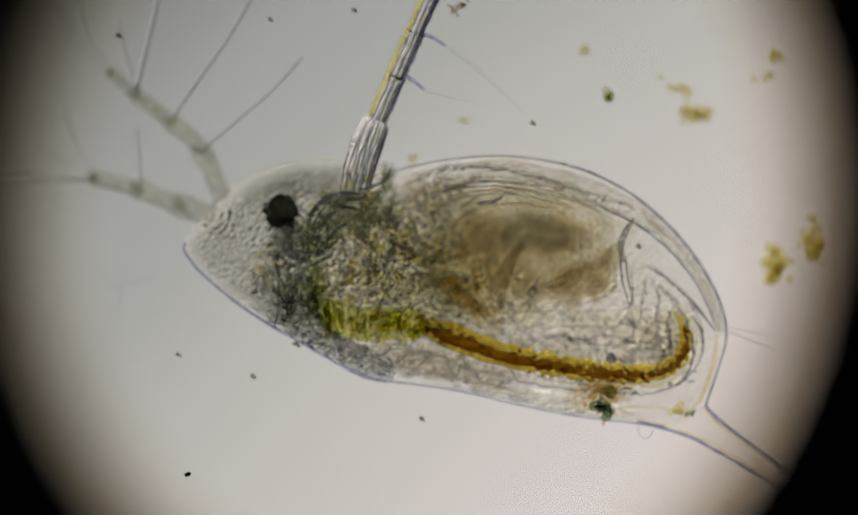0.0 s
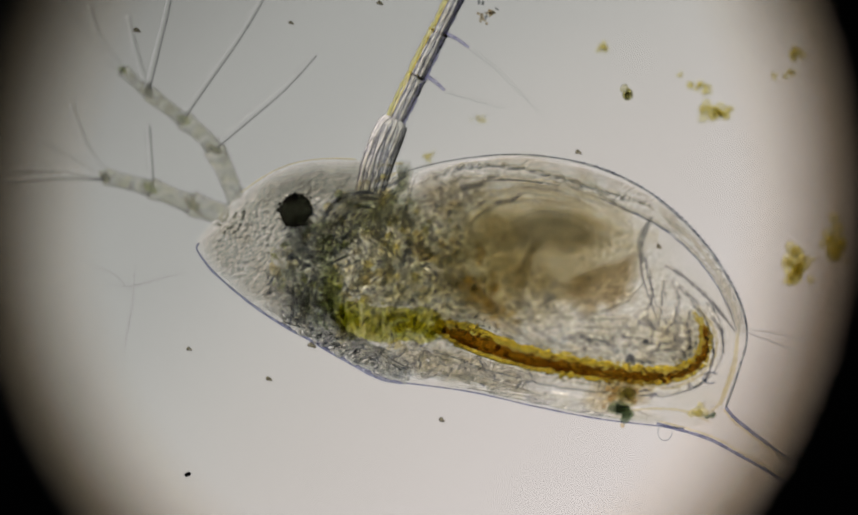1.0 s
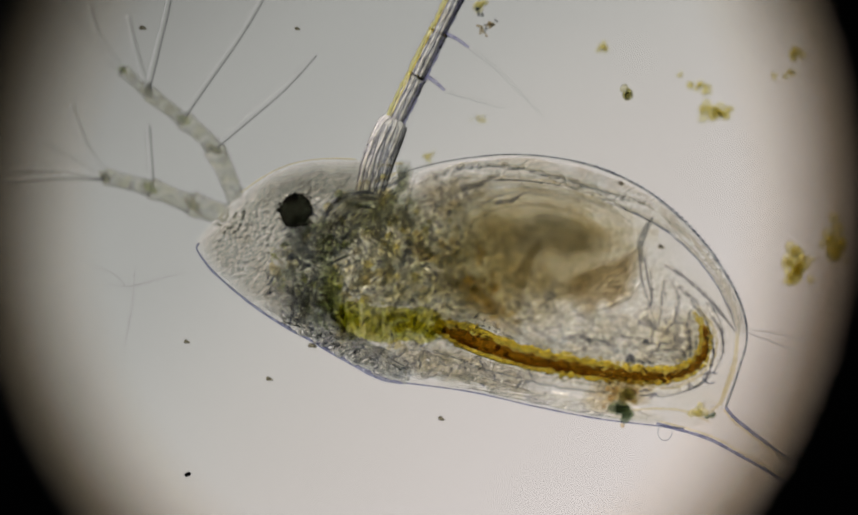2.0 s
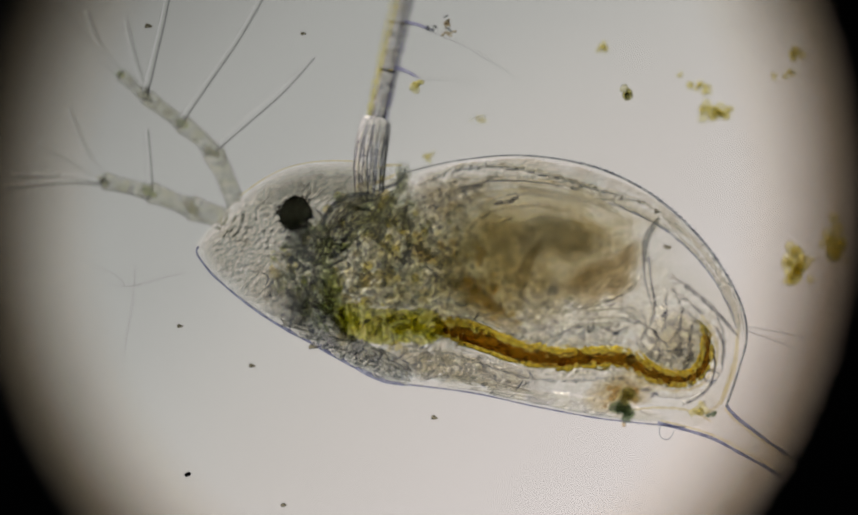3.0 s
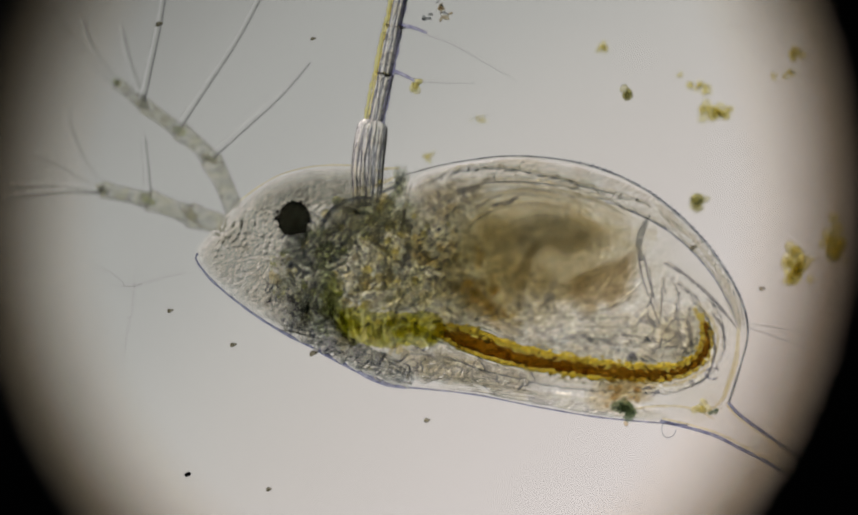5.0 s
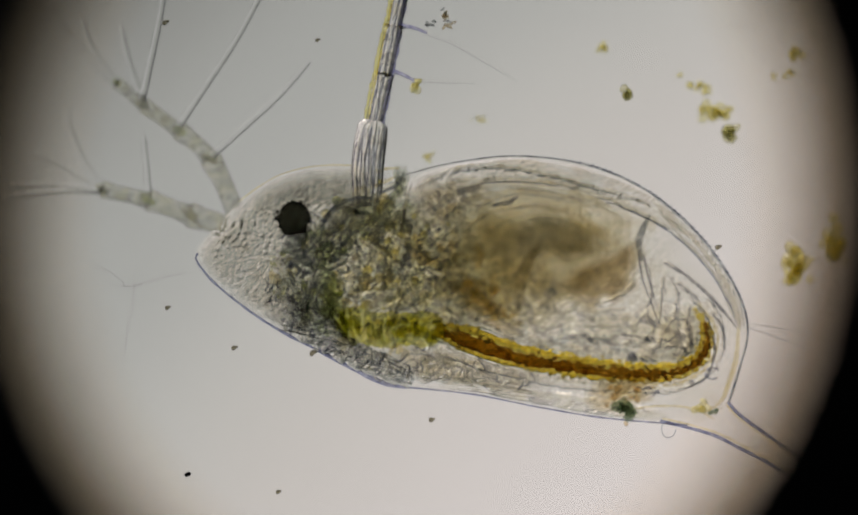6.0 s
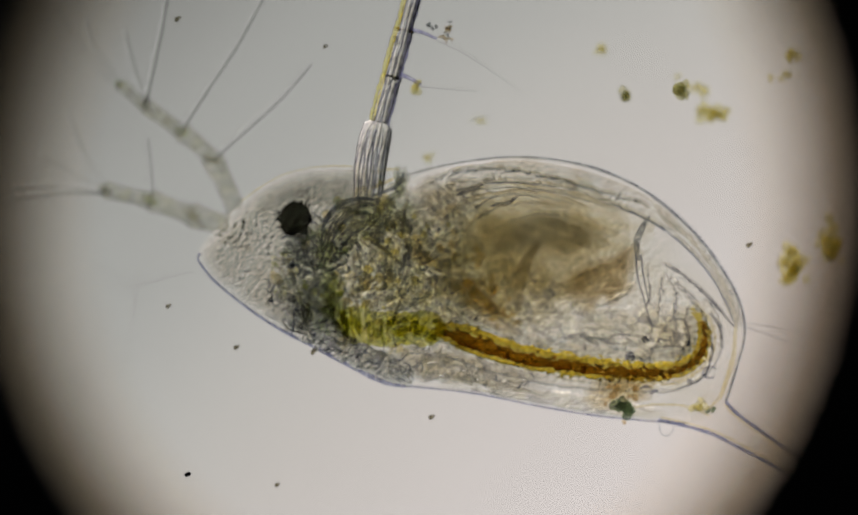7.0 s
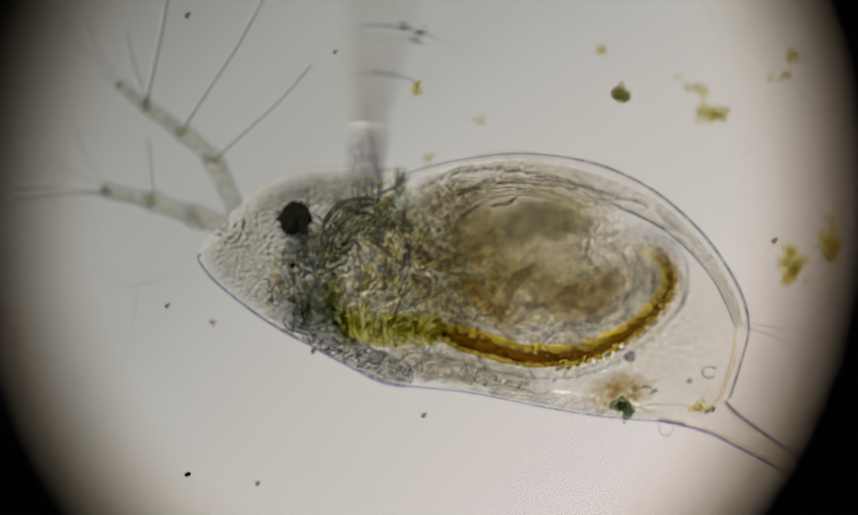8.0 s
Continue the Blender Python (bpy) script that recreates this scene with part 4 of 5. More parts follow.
def limbs():
    out = []
    for i, (x, y, ln, wd, bow, ang, z) in enumerate(LEAVES):
        c = B(x, y, z)
        m = pose(c.x * S, c.y * S, c.z * S, 0, 0, ang)
        ob = part("leaf_limb", leaf(Form(), ln, wd, bow, seed=i * 3.1), LIMB, flea, "soft brownish leaf-like limb", m)
        f = Form()
        for k in range(22):
            u = 0.15 + 0.8 * k / 21
            a = Vector((ln * u, bow * math.sin(math.pi * u) - wd * 0.8 * math.sin(math.pi * u), 4))
            b = a + Vector((26, -24, 0))
            f.tube([a, a.lerp(b, 0.5) + Vector((3, 2, 0)), b], [1.3, 1.0, 0.4], 5)
        part("comb", f, HAIR, ob, "fringe of fine filter bristles")
        if i % 2 == 0:
            ring = [Vector((ln * (0.5 + 0.5 * math.cos(a)), bow * 0.4 + wd * 0.9 * math.sin(a), 0)) for a in [n * math.pi / 8 for n in range(16)]]
            part("skin_fold", Form().pad(ragged(spline(ring, 6, True), 30, 40, i), Vector((ln * 0.5, bow * 0.6, 0)), -40 - z * 0.4, 8, 9, 24 + 6 * i, 4.5, True, i * 2.3), LIMB, ob,
                 "crumpled clear limb skin")
        ridge = [Vector((ln * u, bow * math.sin(math.pi * u) * 1.3 + wd * 0.3 * math.sin(u * 5 + i), -10)) for u in [n / 10 for n in range(11)]]
        part("ridge", Form().tube(ridge, [3 + 11 * math.sin(math.pi * n / 10) for n in range(11)], 9, 0.6), LIMB, ob)
        out.append((ob, c, ang))
    for pts, r, i in (([(780, 500, 120), (840, 530, 120), (910, 570, 120)], 20, 1), ([(985, 440, 120), (950, 500, 120), (945, 570, 120)], 10, 5)):
        ob, c, ang = out[i]
        turn = Matrix.Rotation(-radians(ang), 4, "Z")
        path = [turn @ (p - c) for p in bs(pts, 6)]
        part("ridge", Form().tube(path, [2 + r * math.sin(math.pi * k / (len(path) - 1)) for k in range(len(path))], 10, 0.5), SHADE, ob, "thick brownish limb ridge")
    for pts, mid, i, mat in (([(880, 440), (915, 404), (985, 384), (1050, 392), (1095, 420), (1112, 455), (1060, 470), (990, 462), (930, 480)], (1000, 425), 0, GREYPAD),
                             ([(1000, 530), (1040, 494), (1100, 470), (1140, 450), (1168, 456), (1168, 515), (1130, 550), (1060, 570)], (1095, 512), 2, BROWNPAD),
                             ([(838, 400), (870, 380), (915, 385), (925, 430), (905, 470), (868, 474), (840, 445)], (880, 430), 0, SHADEPAD),
                             ([(815, 420), (850, 385), (905, 372), (950, 395), (945, 450), (960, 520), (935, 580), (880, 560), (835, 500)], (890, 470), 0, OLIVEPAD)):
        ob, c, ang = out[i]
        turn = Matrix.Rotation(-radians(ang), 4, "Z")
        ring = [turn @ (p - c) for p in bs([(x, y, c.z) for x, y in pts], 8, True)]
        part("ridge", Form().pad(ragged(ring, 16, 30, i + 3), turn @ (B(*mid, c.z) - c), 14, 8, 3, 30, 4.0, False, i, soft=2.2), mat, ob, "thick soft limb ridge")
    for pts, r, i in (([(845, 410), (895, 362), (980, 345), (1085, 366), (1150, 400)], 2.6, 0), ([(835, 440), (885, 388), (970, 370), (1060, 388)], 2.2, 0),
                      ([(1000, 575), (1090, 565), (1155, 528), (1192, 480)], 2.4, 2), ([(870, 470), (905, 415), (960, 392)], 2.2, 2), ([(940, 520), (955, 570), (1000, 600)], 2.0, 5),
                      ([(1048, 576), (1098, 574), (1148, 573)], 2.4, 2), ([(1038, 591), (1098, 590), (1158, 594)], 2.2, 2), ([(1028, 603), (1088, 602), (1148, 610)], 2.4, 2),
                      ([(945, 402), (985, 390), (1030, 396), (1075, 418)], 3.0, 0), ([(855, 425), (868, 398), (900, 384)], 3.0, 0), ([(1030, 566), (1090, 560), (1140, 545), (1164, 520)], 3.0, 2)):
        ob, c, ang = out[i]
        turn = Matrix.Rotation(-radians(ang), 4, "Z")
        path = [turn @ (p - c) for p in bs([(x, y, 35) for x, y in pts], 6)]
        part("limb_edge", Form().tube(path, [0.4 + r * math.sin(math.pi * k / (len(path) - 1)) * (1 + 0.5 * noise.noise(p * 0.07)) for k, p in enumerate(path)], 6), FOLD, ob)
    ob, c, ang = out[2]
    spot = Matrix.Rotation(-radians(ang), 4, "Z") @ (B(1003, 538, 60) - c)
    part("pigment_spot", Form().blob(spot, (13, 9, 6), 0.3, 0.2, 12, 8, 4), CREASE, ob, "dark purple-grey spot")
    return out


CLAW = (1175, 440)


def claw():
    """The hooked claw, which tucks in behind the limbs when the animal curls up."""
    at = B(*CLAW, 60)
    path = [p - at for p in bs([(1190, 398, 60), (1174, 425, 60), (1166, 450, 60), (1170, 480, 60)], 6)]
    ob = part("claw", Form().tube(path, [2 + 5 * math.sin(math.pi * k / (len(path) - 1)) for k in range(len(path))], 7), DARKFIBRE, flea, "dark hooked limb claw", Matrix.Translation(at * S))
    for pts in ([(1164, 462), (1168, 510), (1180, 552), (1194, 600)], [(1174, 470), (1180, 515), (1190, 560)]):
        seta = [p - at for p in bs([(x, y, 58) for x, y in pts], 6)]
        part("claw_bristle", Form().tube(seta, [2.2 - 1.4 * k / (len(seta) - 1) for k in range(len(seta))], 6), CREASE, ob)
    return ob


# ---- the near antenna: it swings about its socket ----
ANT = (676, 350)


def near_antenna():
    def A(x, y, z=0):
        return Vector((x - ANT[0], ANT[1] - y, z))
    path = spline([A(675, 366), A(676, 350), A(690, 290), A(707, 240), A(717, 216)], 6)
    r = [(16 + 14 * math.sin(math.pi * min(1, 0.1 + 0.7 * k / (len(path) - 1)))) * min(1, 0.62 + 0.14 * (len(path) - 1 - k)) for k in range(len(path))]
    c = B(*ANT, 25)
    ant = part("antenna", Form().tube(path, r, 14, 0.8), ANTENNA, flea, "clear wrinkled swimming antenna", Matrix.Translation(c * S))
    rnd = random.Random(3)
    for i in range(13):
        o = (i - 6) * 4.1
        first, last = (0, len(path)) if i % 3 else (5, len(path) - 4)
        pts = [p + Vector((o * r[k] / 27 + 4.0 * noise.noise(Vector((k * 0.22, i * 5.1, 2))), 0, rnd.uniform(4, 12)))
               for k, p in enumerate(path)][first:last]
        edge = i in (0, 12)
        part("wrinkle", Form().tube(pts, [0.4 + (1.5 if edge else 3.0 if i % 3 == 1 else 1.7) * math.sin(math.pi * min(0.96, 0.04 + k / len(pts))) * rnd.uniform(0.6, 1.2) for k in range(len(pts))], 6),
             FOLD if i % 3 == 1 and not edge else CREASE, ant)
    tip, end = A(715, 222), A(822, -30)
    for k, (lo, hi) in enumerate(((0.02, 0.345), (0.33, 0.67), (0.655, 1.0))):
        a, b = tip.lerp(end, lo), tip.lerp(end, hi)
        pts = [a.lerp(b, q) for q in (0, 0.06, 0.3, 0.6, 0.86, 0.94, 1.0)]
        w = 17.5 - 1.3 * k
        part("antenna_joint", Form().tube(pts, [w * q for q in (0.8, 0.9, 0.93, 0.95, 1.0, 1.05, 0.86)], 12, 0.8), ANTENNA, ant)
        d = (b - a).normalized()
        n = Vector((-d.y, d.x, 0))
        run = spline(pts, 3)
        # light and shade across the joint set by tint: yellow glow one side, violet other
        for o, r, mat in ((0.98, 4.2, GLINT), (0.72, 1.8, HIGHLIGHT), (0.5, 1.8, CREASE), (0.2, 2.4, FOLD), (-0.1, 1.6, CREASE), (-0.38, 2.6, FOLD), (-0.62, 1.5, CREASE), (-0.86, 4.2, PLUM)):
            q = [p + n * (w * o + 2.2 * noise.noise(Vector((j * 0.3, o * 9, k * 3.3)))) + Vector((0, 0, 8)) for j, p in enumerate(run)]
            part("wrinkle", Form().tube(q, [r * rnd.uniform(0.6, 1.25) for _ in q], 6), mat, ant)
        for i in range(5):
            c = a.lerp(b, 0.97) + n * w * rnd.uniform(-1, 1) + Vector((0, 0, 9))
            part("knuckle", Form().blob(c, (rnd.uniform(3, 5), 3, 3), rnd.uniform(0, 3), 0.3, 8, 5, i + k), HIGHLIGHT if i < 3 else FOLD, ant)
    # thick spurs at the joints, each drawn out into a pale bristle
    for pts in ([A(768, 135), A(786, 146), A(803, 160)], [A(793, 55), A(818, 64), A(843, 80)]):
        p = spline([(q.x, q.y, 6) for q in pts], 6)
        part("spur", Form().tube(p, [4.6 - 2.2 * k / (len(p) - 1) for k in range(len(p))], 8), PLUM, ant, "short grey spur at the antenna's joint")
    for pts in ([A(843, 80), A(890, 112), A(950, 165), A(985, 200)], [A(803, 160), A(850, 172), A(910, 186)], [A(806, 30), A(820, 5), A(840, -20)], [A(797, 45), A(812, 20), A(826, -10), A(836, -30)]):
        p = spline([(q.x, q.y, 8) for q in pts], 6)
        part("bristle", Form().tube(p, [3.6 - 1.6 * k / (len(p) - 1) for k in range(len(p))], 8), HAIR, ant)
    return ant


def far_antenna():
    def ramus(pts, r0, r1, z):
        p = bs([(x, y, z) for x, y in pts], 3)
        ob = None
        for k in range(len(pts) - 1):
            q = p[3 * k:3 * k + 4]
            ra = r0 + (r1 - r0) * k / (len(pts) - 1)
            f = Form().tube(q, [ra, ra * 0.86, ra * 0.9, ra * 1.1], 10)
            if ob is None:
                ob = part("far_antenna", f, FARANT, flea, "pale jointed antenna branch")
            else:
                part("antenna_joint", f, FARANT, ob)
            part("joint_ring", Form().blob(q[-1], (ra * 0.4, ra * 0.9, ra * 0.4), 0.9, 0.35, 9, 6, k), GREENCELL if k % 2 else FARANT, ob)
        return ob

    def hairs(ob, group):
        for pts, z in group:
            p = bs([(x, y, z) for x, y in pts], 6)
            r = [7 - 2 * k / (len(p) - 1) for k in range(len(p))]
            hair = part("bristle", Form().tube(p, r, 12), HAIR, ob, "long clear swimming bristle")
            if z > -70:
                for side, w in ((1, 1.5), (-1, 0.8)):
                    wall = []
                    for k, q in enumerate(p):
                        d = (p[min(k + 1, len(p) - 1)] - p[max(k - 1, 0)]).normalized()
                        wall.append(q + Vector((d.y, -d.x, 0)) * side * r[k] * 0.9)
                    part("bristle_wall", Form().tube(wall, [w] * len(wall), 6), HAIRWALL, hair)

    a = ramus([(430, 372), (384, 268), (328, 215), (263, 165), (215, 122)], 19, 9, -110)
    hairs(a, [([(265, 160), (285, 80), (300, 20), (312, -40)], -40), ([(332, 208), (380, 140), (440, 55), (490, -30)], -40),
              ([(390, 265), (450, 215), (520, 155), (575, 95)], -40), ([(215, 122), (180, 90), (120, 20), (90, -30)], -90),
              ([(262, 160), (240, 90), (225, 20)], -90), ([(215, 125), (170, 60), (150, 0)], -110)])
    b = ramus([(418, 396), (342, 371), (267, 342), (181, 320)], 22, 12, -110)
    hairs(b, [([(270, 338), (268, 285), (264, 225)], -60), ([(181, 318), (125, 282), (55, 247)], -100), ([(180, 320), (104, 309), (5, 307)], -110),
              ([(181, 316), (144, 262), (114, 182)], -120), ([(180, 322), (104, 320), (-6, 330)], -90)])


def small_bits():
    rnd = random.Random(21)

    def clump(name, mat, x, y, n, spread, r, z, label):
        for i in range(n):
            q = rnd.uniform(0.5, 1.2) * r
            f = Form().blob(B(x + rnd.gauss(0, spread), y + rnd.gauss(0, spread * 0.7), z + rnd.gauss(0, 8)), (q, q * 0.8, q * 0.7), rnd.uniform(0, 3), 0.25, 8, 5, i)
            part(name, f, mat, flea, label)
    spot = [(1060, 722), (1085, 692), (1130, 676), (1180, 682), (1203, 705), (1180, 735), (1120, 758), (1075, 748)]
    part("debris", Form().pad(ragged(bs(spot, 8, True), 16, 16, 3), B(1128, 716), 25, 6, 3, 10, 3.0, True, 41, soft=1.6), RUSTPAD, flea, "rusty stain inside the shell")
    clump("debris", RUST, 1120, 728, 5, 20, 8, 30, "rust-coloured crumbs inside the shell")
    clump("debris", RUST, 1150, 716, 4, 8, 7, 40, "rust-coloured crumbs inside the shell")
    clump("debris", TEAL, 1134, 747, 10, 8, 11, 70, "dark teal crumb")
    clump("debris", ALGA, 1274, 752, 7, 7, 8, 20, "yellow-brown crumb inside the shell")
    clump("debris", TEAL, 1291, 757, 3, 5, 6, 24, "dark crumb inside the shell")
    clump("debris", CREASE, 1180, 716, 7, 10, 5, 35, "small dark grains inside the shell")
    part("oil_drop", Form().blob(B(1148, 655, 70), (10, 10, 8), 0, 0.1, 12, 8), CREASE, flea, "dark round droplet")
    part("oil_drop", Form().blob(B(1256, 703, 60), (6, 5, 5), 0, 0.1, 10, 6), CREASE, flea, "dark round droplet")
    ring = [B(1215 + 13 * math.cos(a), 790 + 15 * math.sin(a), 0) for a in [i * math.pi / 8 for i in range(14)]]
    part("gland", Form().tube(ring, [0.9] * len(ring), 6), MARGIN, flea, "small clear round bubble on the back")
    ring = [B(1296 + 14 * math.cos(a), 689 + 10 * math.sin(a), 10) for a in [i * math.pi / 8 + 1 for i in range(13)]]
    part("bubble", Form().tube(ring, [1.6] * len(ring), 6), RIM, flea, "small clear bubble inside the shell")
    for pts in ([(1360, 600), (1420, 610), (1520, 632)], [(1362, 606), (1430, 632), (1500, 660)]):
        p = bs(pts, 8)
        part("bristle", Form().tube(p, [2.3 - 1.2 * k / (len(p) - 1) for k in range(len(p))], 6), HAIRWALL, flea, "thin grey tail bristle")


VALVES = carapace()
head()
tail_spine()
eye()
fore_body()
fore_gut()
LINK_OBS = abdomen()
LIMB_OBS = limbs()
CLAW_OB = claw()
ANT_OB = near_antenna()
far_antenna()
small_bits()


# ---- algae and dust on the slide ----
def clump_thing(name, mat, x, y, z, n, spread, r, label, category, seed, tall=0.7):
    """A ragged heap of cells, each an object of its own."""
    rnd = random.Random(seed)
    ob = new(name)
    ob.location = G(x, y, z) * S
    cells = [Form().blob((0, 0, 0), (r, r * q, r * 0.7), 0, 0.25, 8, 5, seed + q).mesh("cell", mat) for q in (0.6, 0.8, 1.0)]
    for i in range(n):
        c = new("cell", rnd.choice(cells))
        c.parent = ob
        c.matrix_basis = Matrix.LocRotScale(Vector((max(-1.5, min(1.5, rnd.gauss(0, 0.8))) * spread, max(-1.5, min(1.5, rnd.gauss(0, 0.8))) * spread * tall, rnd.gauss(0, spread * 0.3))) * S,
                                            Euler((0, 0, rnd.uniform(0, 6))), Vector((1, 1, 1)) * rnd.uniform(0.5, 1.3))
    return tagged(ob, label, category)


for i, (x, y, n, sp, r, tall) in enumerate([(1312, 203, 34, 18, 8, 0.55), (1284, 156, 20, 18, 6, 0.35), (1248, 134, 6, 7, 4, 0.7), (1468, 480, 34, 17, 10, 1.4), (1103, 84, 11, 7, 6, 0.8),
                                            (1452, 505, 10, 10, 8, 0.8), (1530, 440, 26, 18, 12, 1.6), (1466, 95, 13, 8, 7, 0.8), (1445, 134, 14, 17, 5, 0.4), (787, 285, 10, 7, 5, 0.8),
                                            (876, 215, 8, 12, 4, 0.4)]):
    tagged(clump_thing("algae_clump", ALGA, 784 + (x - 784) * 1.013, 470 + (y - 470) * 1.013, 28, n, sp, r, "ragged yellow-brown algae clump in the water", "algae", 100 + i, tall), group="algae clumps in the water")
CRUMB = clump_thing("algae_crumb", GREENALGA, 1130, 470, 160, 10, 11, 11, "drifting olive-green crumb of algae", "algae", 31)
STUCK = clump_thing("algae_crumb", ALGA, 760, 154, 150, 9, 8, 7, "pale olive crumb caught in the water", "algae", 32)
clump_thing("green_alga", GREENALGA, 1150, 168, 105, 10, 4, 7, "small green algal cell in the water", "algae", 7, 3.0)


# faint strands lying on the slide
def strand(pts, r, z, label):
    path = spline([G(x, y, z) for x, y in pts], 8)
    ob = new("strand", Form().tube(path, [0.3 + r * abs(math.sin(math.pi * k / (len(path) - 1))) ** 0.5 for k in range(len(path))], 6).mesh("strand", HAIR))
    return tagged(ob, label, "strand", "faint strands in the water")


for pts, r in (([(240, 480), (238, 540), (228, 600), (215, 680)], 2.2), ([(180, 520), (240, 522), (300, 505), (345, 498)], 1.8), ([(150, 480), (200, 500), (240, 540)], 1.6),
               ([(1330, 46), (1352, 42), (1378, 44)], 3.0), ([(855, 214), (875, 210), (900, 206)], 2.2)):
    strand(pts, r * 0.7, 90, "faint clear strand of slime in the water")


def tangle():
    """Two crumbs caught on a bristle of the antenna."""
    ob = tagged(new("debris"), "brown tangled crumb caught on an antenna bristle", "debris")
    rnd = random.Random(9)
    for i in range(26):
        u = rnd.uniform(-1, 1)
        x, y = (-17 + 9 * u, rnd.gauss(0, 3)) if i < 9 else (13 + 6 * rnd.gauss(0, 0.7), 20 * u)
        q = rnd.uniform(2.5, 5.5)
        part("crumb", Form().blob((x, y, rnd.uniform(-8, 8)), (q * rnd.uniform(0.6, 1.6), q * 0.6, q * 0.6), rnd.uniform(0, 3), 0.4, 8, 5, i), DARKFIBRE if i < 9 or i % 3 == 0 else DIRT, ob)
    return ob


TANGLE = tangle()

# drifting specks: waypoints of time and place
DRIFT = []
DRIFT.append([(0, 350, 650), (1, 345, 637), (1.7, 343, 631), (2.8, 330, 600), (8, 300, 560)])
DRIFT.append([(0, 488, 690), (1.5, 491, 692), (2.8, 488, 690), (3.0, 459, 668), (3.5, 441, 640), (4.5, 424, 629), (6.5, 428, 637), (7.8, 427, 634), (8, 384, 591)])
DRIFT.append([(0, 569, 630), (3, 571, 633), (4.5, 572, 645), (8, 571, 642)])
DRIFT.append([(0, 800, 768), (1.5, 807, 765), (3.5, 785, 762), (4.5, 777, 768), (6.5, 790, 766), (8, 774, 762)])
DRIFT.append([(0, 1005, 222), (1, 1055, 278), (1.5, 1092, 306), (2.8, 1188, 379), (4.7, 1330, 486), (5.8, 1545, 650), (8, 1640, 760)])
DRIFT.append([(0, 675, 12), (1, 693, 5), (1.7, 708, -4), (8, 760, -60)])
DRIFT.append([(0, 540, 1010), (2.8, 520, 930), (3.5, 508, 905), (4.5, 486, 893), (6.5, 512, 900), (7, 503, 890), (8, 467, 888)])
DRIFT.append([(0, 520, 30), (4.5, 567, 70), (6.5, 585, 77), (7, 592, 82), (8, 610, 92)])
DRIFT.append([(0, 240, 60), (4.5, 285, 45), (6.5, 310, 38), (7, 320, 32), (8, 338, 25)])
DRIFT.append([(0, 1200, 450), (5.8, 1300, 452), (6.5, 1340, 450), (7, 1372, 448), (8, 1420, 440)])


def speck(k):
    rnd = random.Random(60 + k)
    r = rnd.uniform(4, 6)
    f = Form().blob((0, 0, 0), (r, r * 0.8, r * 0.7), 0, 0.3, 9, 6, k).blob((r * 0.9, -r * 0.7, 0), (r * 0.5, r * 0.5, r * 0.4), 0, 0.3, 8, 5, k)
    ob = new("speck", f.mesh("speck", SPECK))
    return tagged(ob, "tiny dark speck drifting in the water", "speck", "drifting specks")


SPECKS = [speck(k) for k in range(len(DRIFT))]


def dust(x, y, r):
    """Dirt on the eyepiece: it stays put in the round field."""
    ob = new("dust_grain", Form().blob((0, 0, 0), (r, r * 0.8, r * 0.6), 0.4, 0.3, 10, 7, x).mesh("dust_grain", SOOT))
    return tagged(ob, "dark grain of dust on the eyepiece glass", "dust", "dust on the eyepiece"), G(x, y, Z_MID)


DUST = [dust(343, 867, 5.5), dust(6, 716, 5)]


# ---- what moves ----
def bend(t):
    rows = [(0, 0), (2.8, 0), (2.9, -0.02), (3.0, -0.1), (3.1, 0.0), (3.2, 0.8), (3.3, 0.95), (3.4, 1.12), (3.5, 0.85), (3.6, 0.38), (3.7, 0.3), (3.9, 0.25),
            (4.0, 0.1), (4.1, 0.3), (4.2, 0.14), (4.3, 0.02), (4.4, 0), (7.8, 0), (7.9, 0.5), (8.0, 1.0)]
    for (a, v), (b, w) in zip(rows, rows[1:]):
        if a <= t <= b:
            return v + (w - v) * (t - a) / (b - a)
    return 0.0


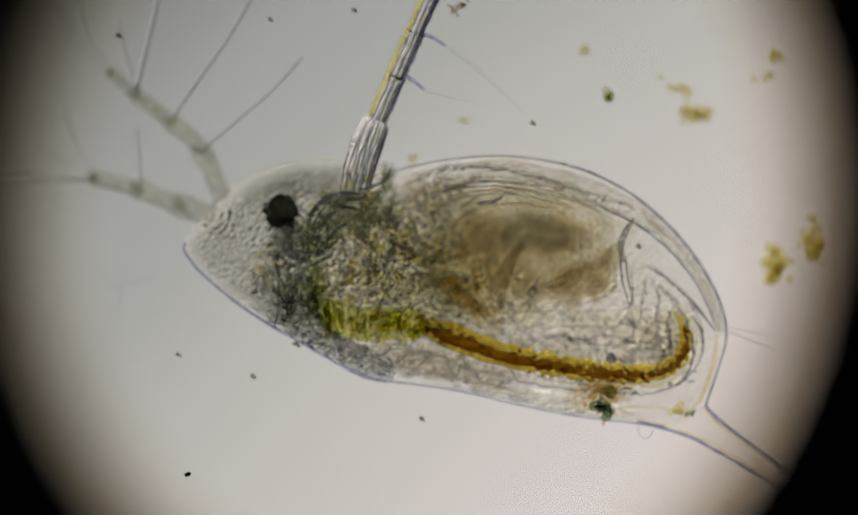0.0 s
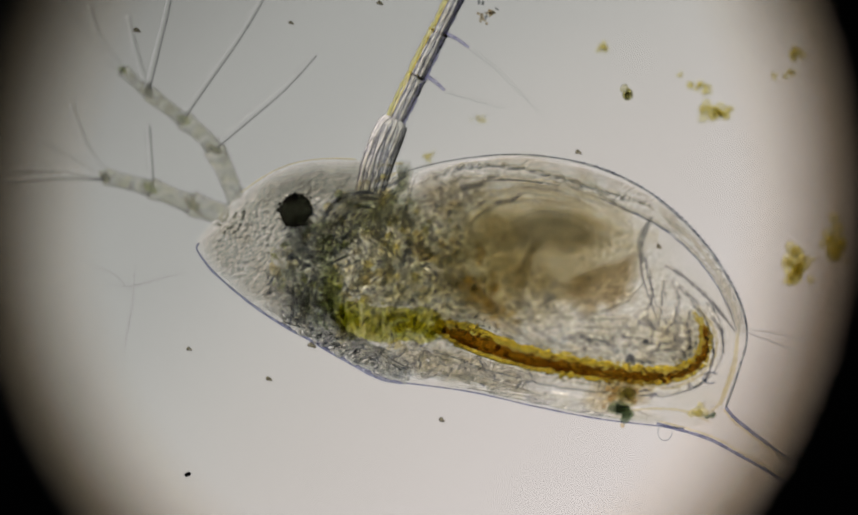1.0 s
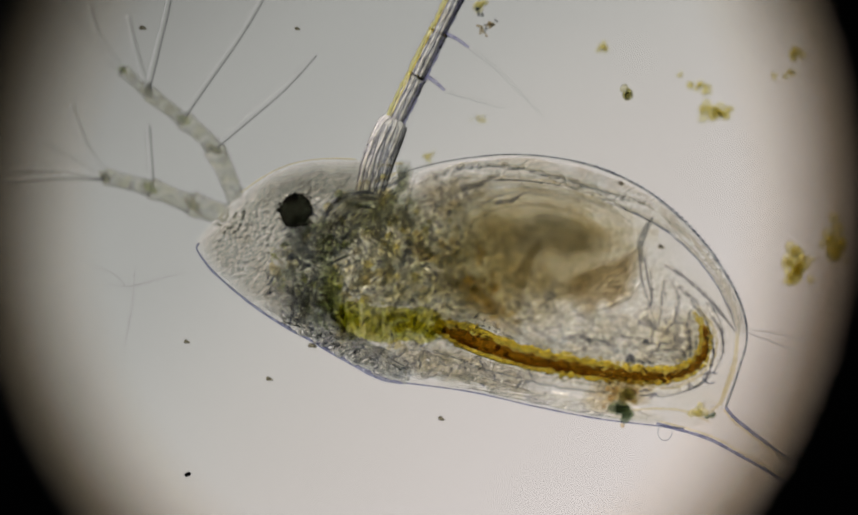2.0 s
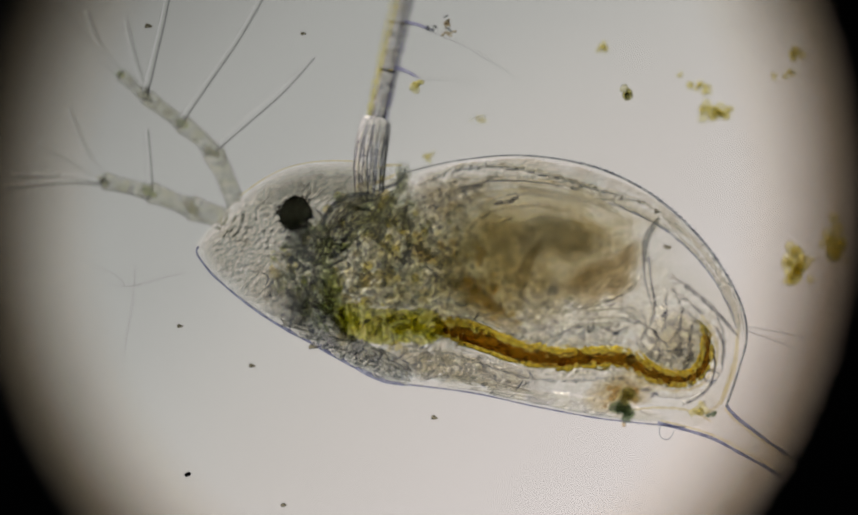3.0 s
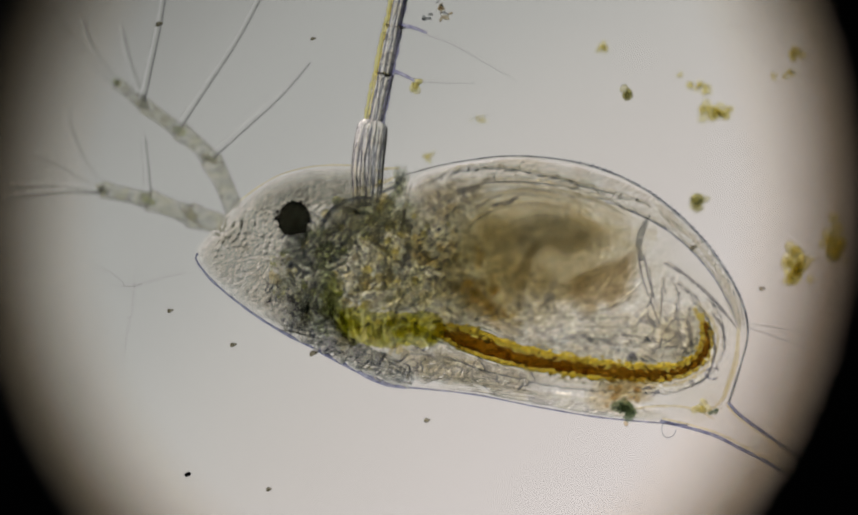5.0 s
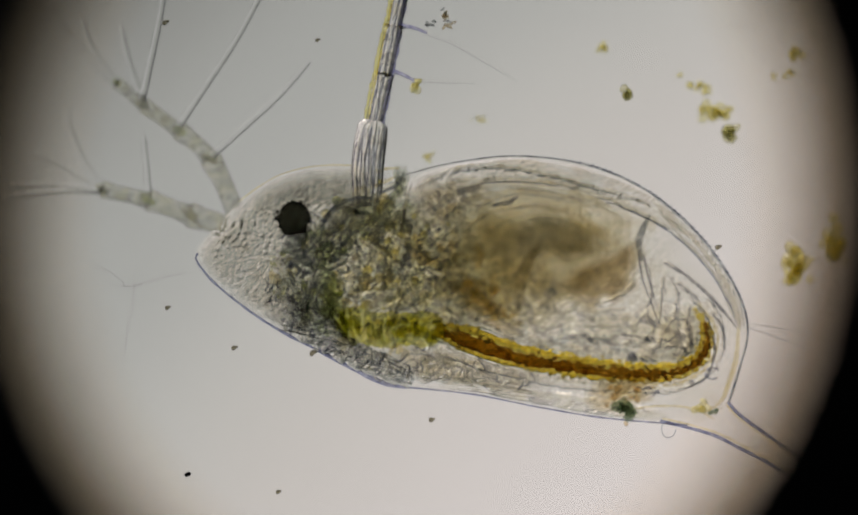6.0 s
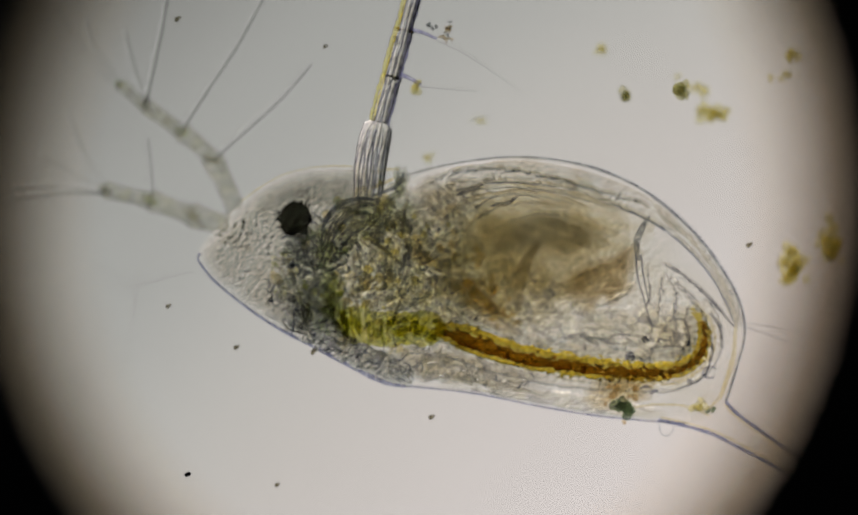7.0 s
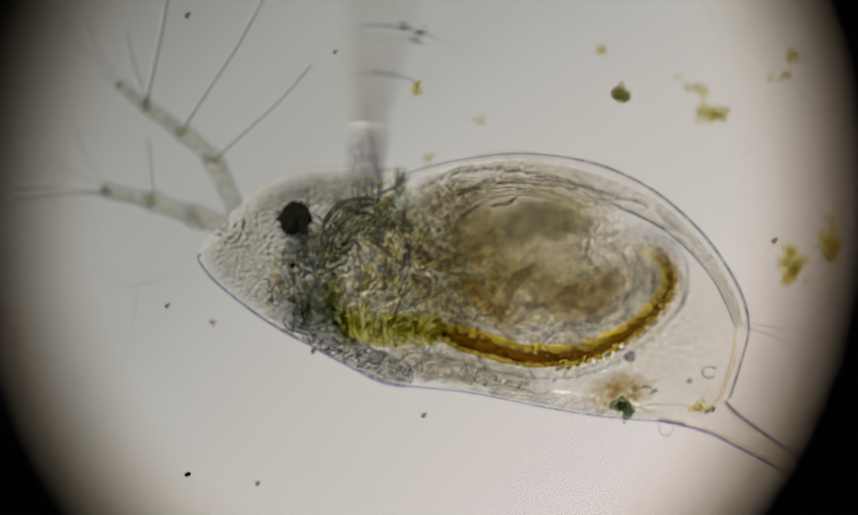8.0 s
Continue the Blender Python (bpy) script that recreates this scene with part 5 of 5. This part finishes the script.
def motions():
    quick = [0.0, 2.7, 2.8] + [2.8 + 0.1 * k for k in range(1, 17)] + [4.7, 5.8, 7.7, 7.8, 7.9, 8.0]
    # the whole animal tips a little
    tip = [(0, 0), (2.8, 0), (2.9, 0.4), (3.0, 0.55), (3.5, 0.65), (4.2, 0.62), (4.4, 1.6), (8.0, 1.6)]
    c = G(PX, PY, Z_MID) * S
    walk(flea, [(t, pose(c.x, c.y, c.z, 0, 0, a)) for t, a in tip])
    poses = [(t, chain(points)) for t, points in POSTURES]
    for k, ob in enumerate(LINK_OBS):
        walk(ob, [(t, p[k]) for t, p in poses])
    swing = [(0, -0.5), (0.4, -0.5), (0.55, -3), (1.7, -3), (2.8, -2), (2.9, 28), (3.0, 10), (3.1, 6.5), (3.3, 6.5), (3.4, 9), (3.433, 12), (3.467, 48), (3.5, 28), (3.533, 14), (3.6, 10), (3.7, 3), (4.0, -0.3), (4.2, -0.5),
             (4.233, 4), (4.267, 48), (4.3, 28), (4.333, 14), (4.4, 10.5), (4.7, 10), (5.8, 10), (6.5, 9), (7.0, 6.5), (7.933, 6.5), (7.967, -3), (8.0, 15)]
    c = B(*ANT, 25) * S
    walk(ANT_OB, [(t, pose(c.x, c.y, c.z, 0, 0, a)) for t, a in swing])
    for i, (ob, c, ang) in enumerate(LIMB_OBS):
        rows = []
        for k in range(81):
            t = k * 0.1
            a = ang + 1.6 * math.sin(2 * math.pi * 2.3 * t + i * 1.1) + (5, -15, -4, -12, 7, -18, 8)[i] * bend(t)
            rows.append((t, pose((c.x - 22 * bend(t)) * S, c.y * S, c.z * S, 0, 0, a)))
        walk(ob, rows)
    at = B(*CLAW, 60)
    walk(CLAW_OB, [(t, pose((at.x - 95 * bend(t)) * S, (at.y + 4 * bend(t)) * S, (at.z - 130 * bend(t)) * S, 0, 0, 3 * math.sin(14 * t))) for t in [k * 0.1 for k in range(81)]])
    out = [(0, 1150, 720), (4.2, 1150, 720), (4.3, 1134, 446), (4.4, 1180, 420), (4.5, 1293, 392), (4.6, 1257, 397), (4.7, 1243, 393), (5.2, 1310, 345), (5.8, 1346, 281),
           (6.0, 1333, 239), (6.5, 1299, 191), (7.0, 1247, 159), (7.5, 1193, 154), (8.0, 1133, 166)]
    walk(CRUMB, [(t, pose(*(G(784 + (x - 784) * 0.986, 470 + (y - 470) * 0.986, 235) * S), 0, 0, 20 * t)) for t, x, y in out])
    tied = [(0, 864, -4, -56), (0.3, 864, 2, -56), (0.5, 891, 6, -56), (1.0, 886, 16, -56), (1.5, 886, 29, -56), (2.75, 876, 42, -52), (2.85, 790, 40, -10), (3.0, 805, 50, 10), (3.2, 822, 45, 24), (3.4, 815, 45, 24), (3.5, 720, 60, 45),
            (3.6, 800, 48, 30), (3.8, 851, 33, 24), (4.2, 867, 40, 20), (4.3, 740, 50, 40), (4.4, 795, 25, 26), (4.7, 795, 24, 28), (5.8, 803, 34, 24), (6.2, 803, 42, 18), (6.5, 803, 46, 8), (7.0, 806, 50, -15), (7.5, 804, 54, -35), (7.9, 802, 58, -38), (8.0, 756, 53, -30)]
    walk(TANGLE, [(t, pose(*(G(x, y, 172) * S), 0, 0, a)) for t, x, y, a in tied])
    caught = [(0, 960, -120), (1.6, 930, -70), (2.2, 840, 60), (2.8, 762, 154), (8.0, 760, 155)]
    walk(STUCK, [(t, pose(*(G(x, y, 150) * S), 0, 0, 8 * t)) for t, x, y in caught])
    for k, rows in enumerate(DRIFT):
        walk(SPECKS[k], [(t, pose(*(G(x, y, 150 + 5 * (k % 5)) * S), 0, 0, 10 * t)) for t, x, y in rows])
    for ob, c in DUST:
        walk(ob, [(t, pose((c.x + dx) * S, c.y * S, (c.z + dz) * S)) for t, dx, dz in SHIFT])
    for v in VALVES:
        walk(v, [(t, pose(8 * bend(t) * S, 6 * bend(t) * S, 0)) for t in quick])
    # the instrument stays with the camera while the stage is nudged
    walk(stop_ob, [(t, pose((dx - 16) * S, 77 * S, (Z_MID + 1826 + dz) * S, 0, 0, -3)) for t, dx, dz in SHIFT])
    walk(lamp_ob, [(t, pose(dx * S, 0, 0)) for t, dx, dz in SHIFT])


motions()
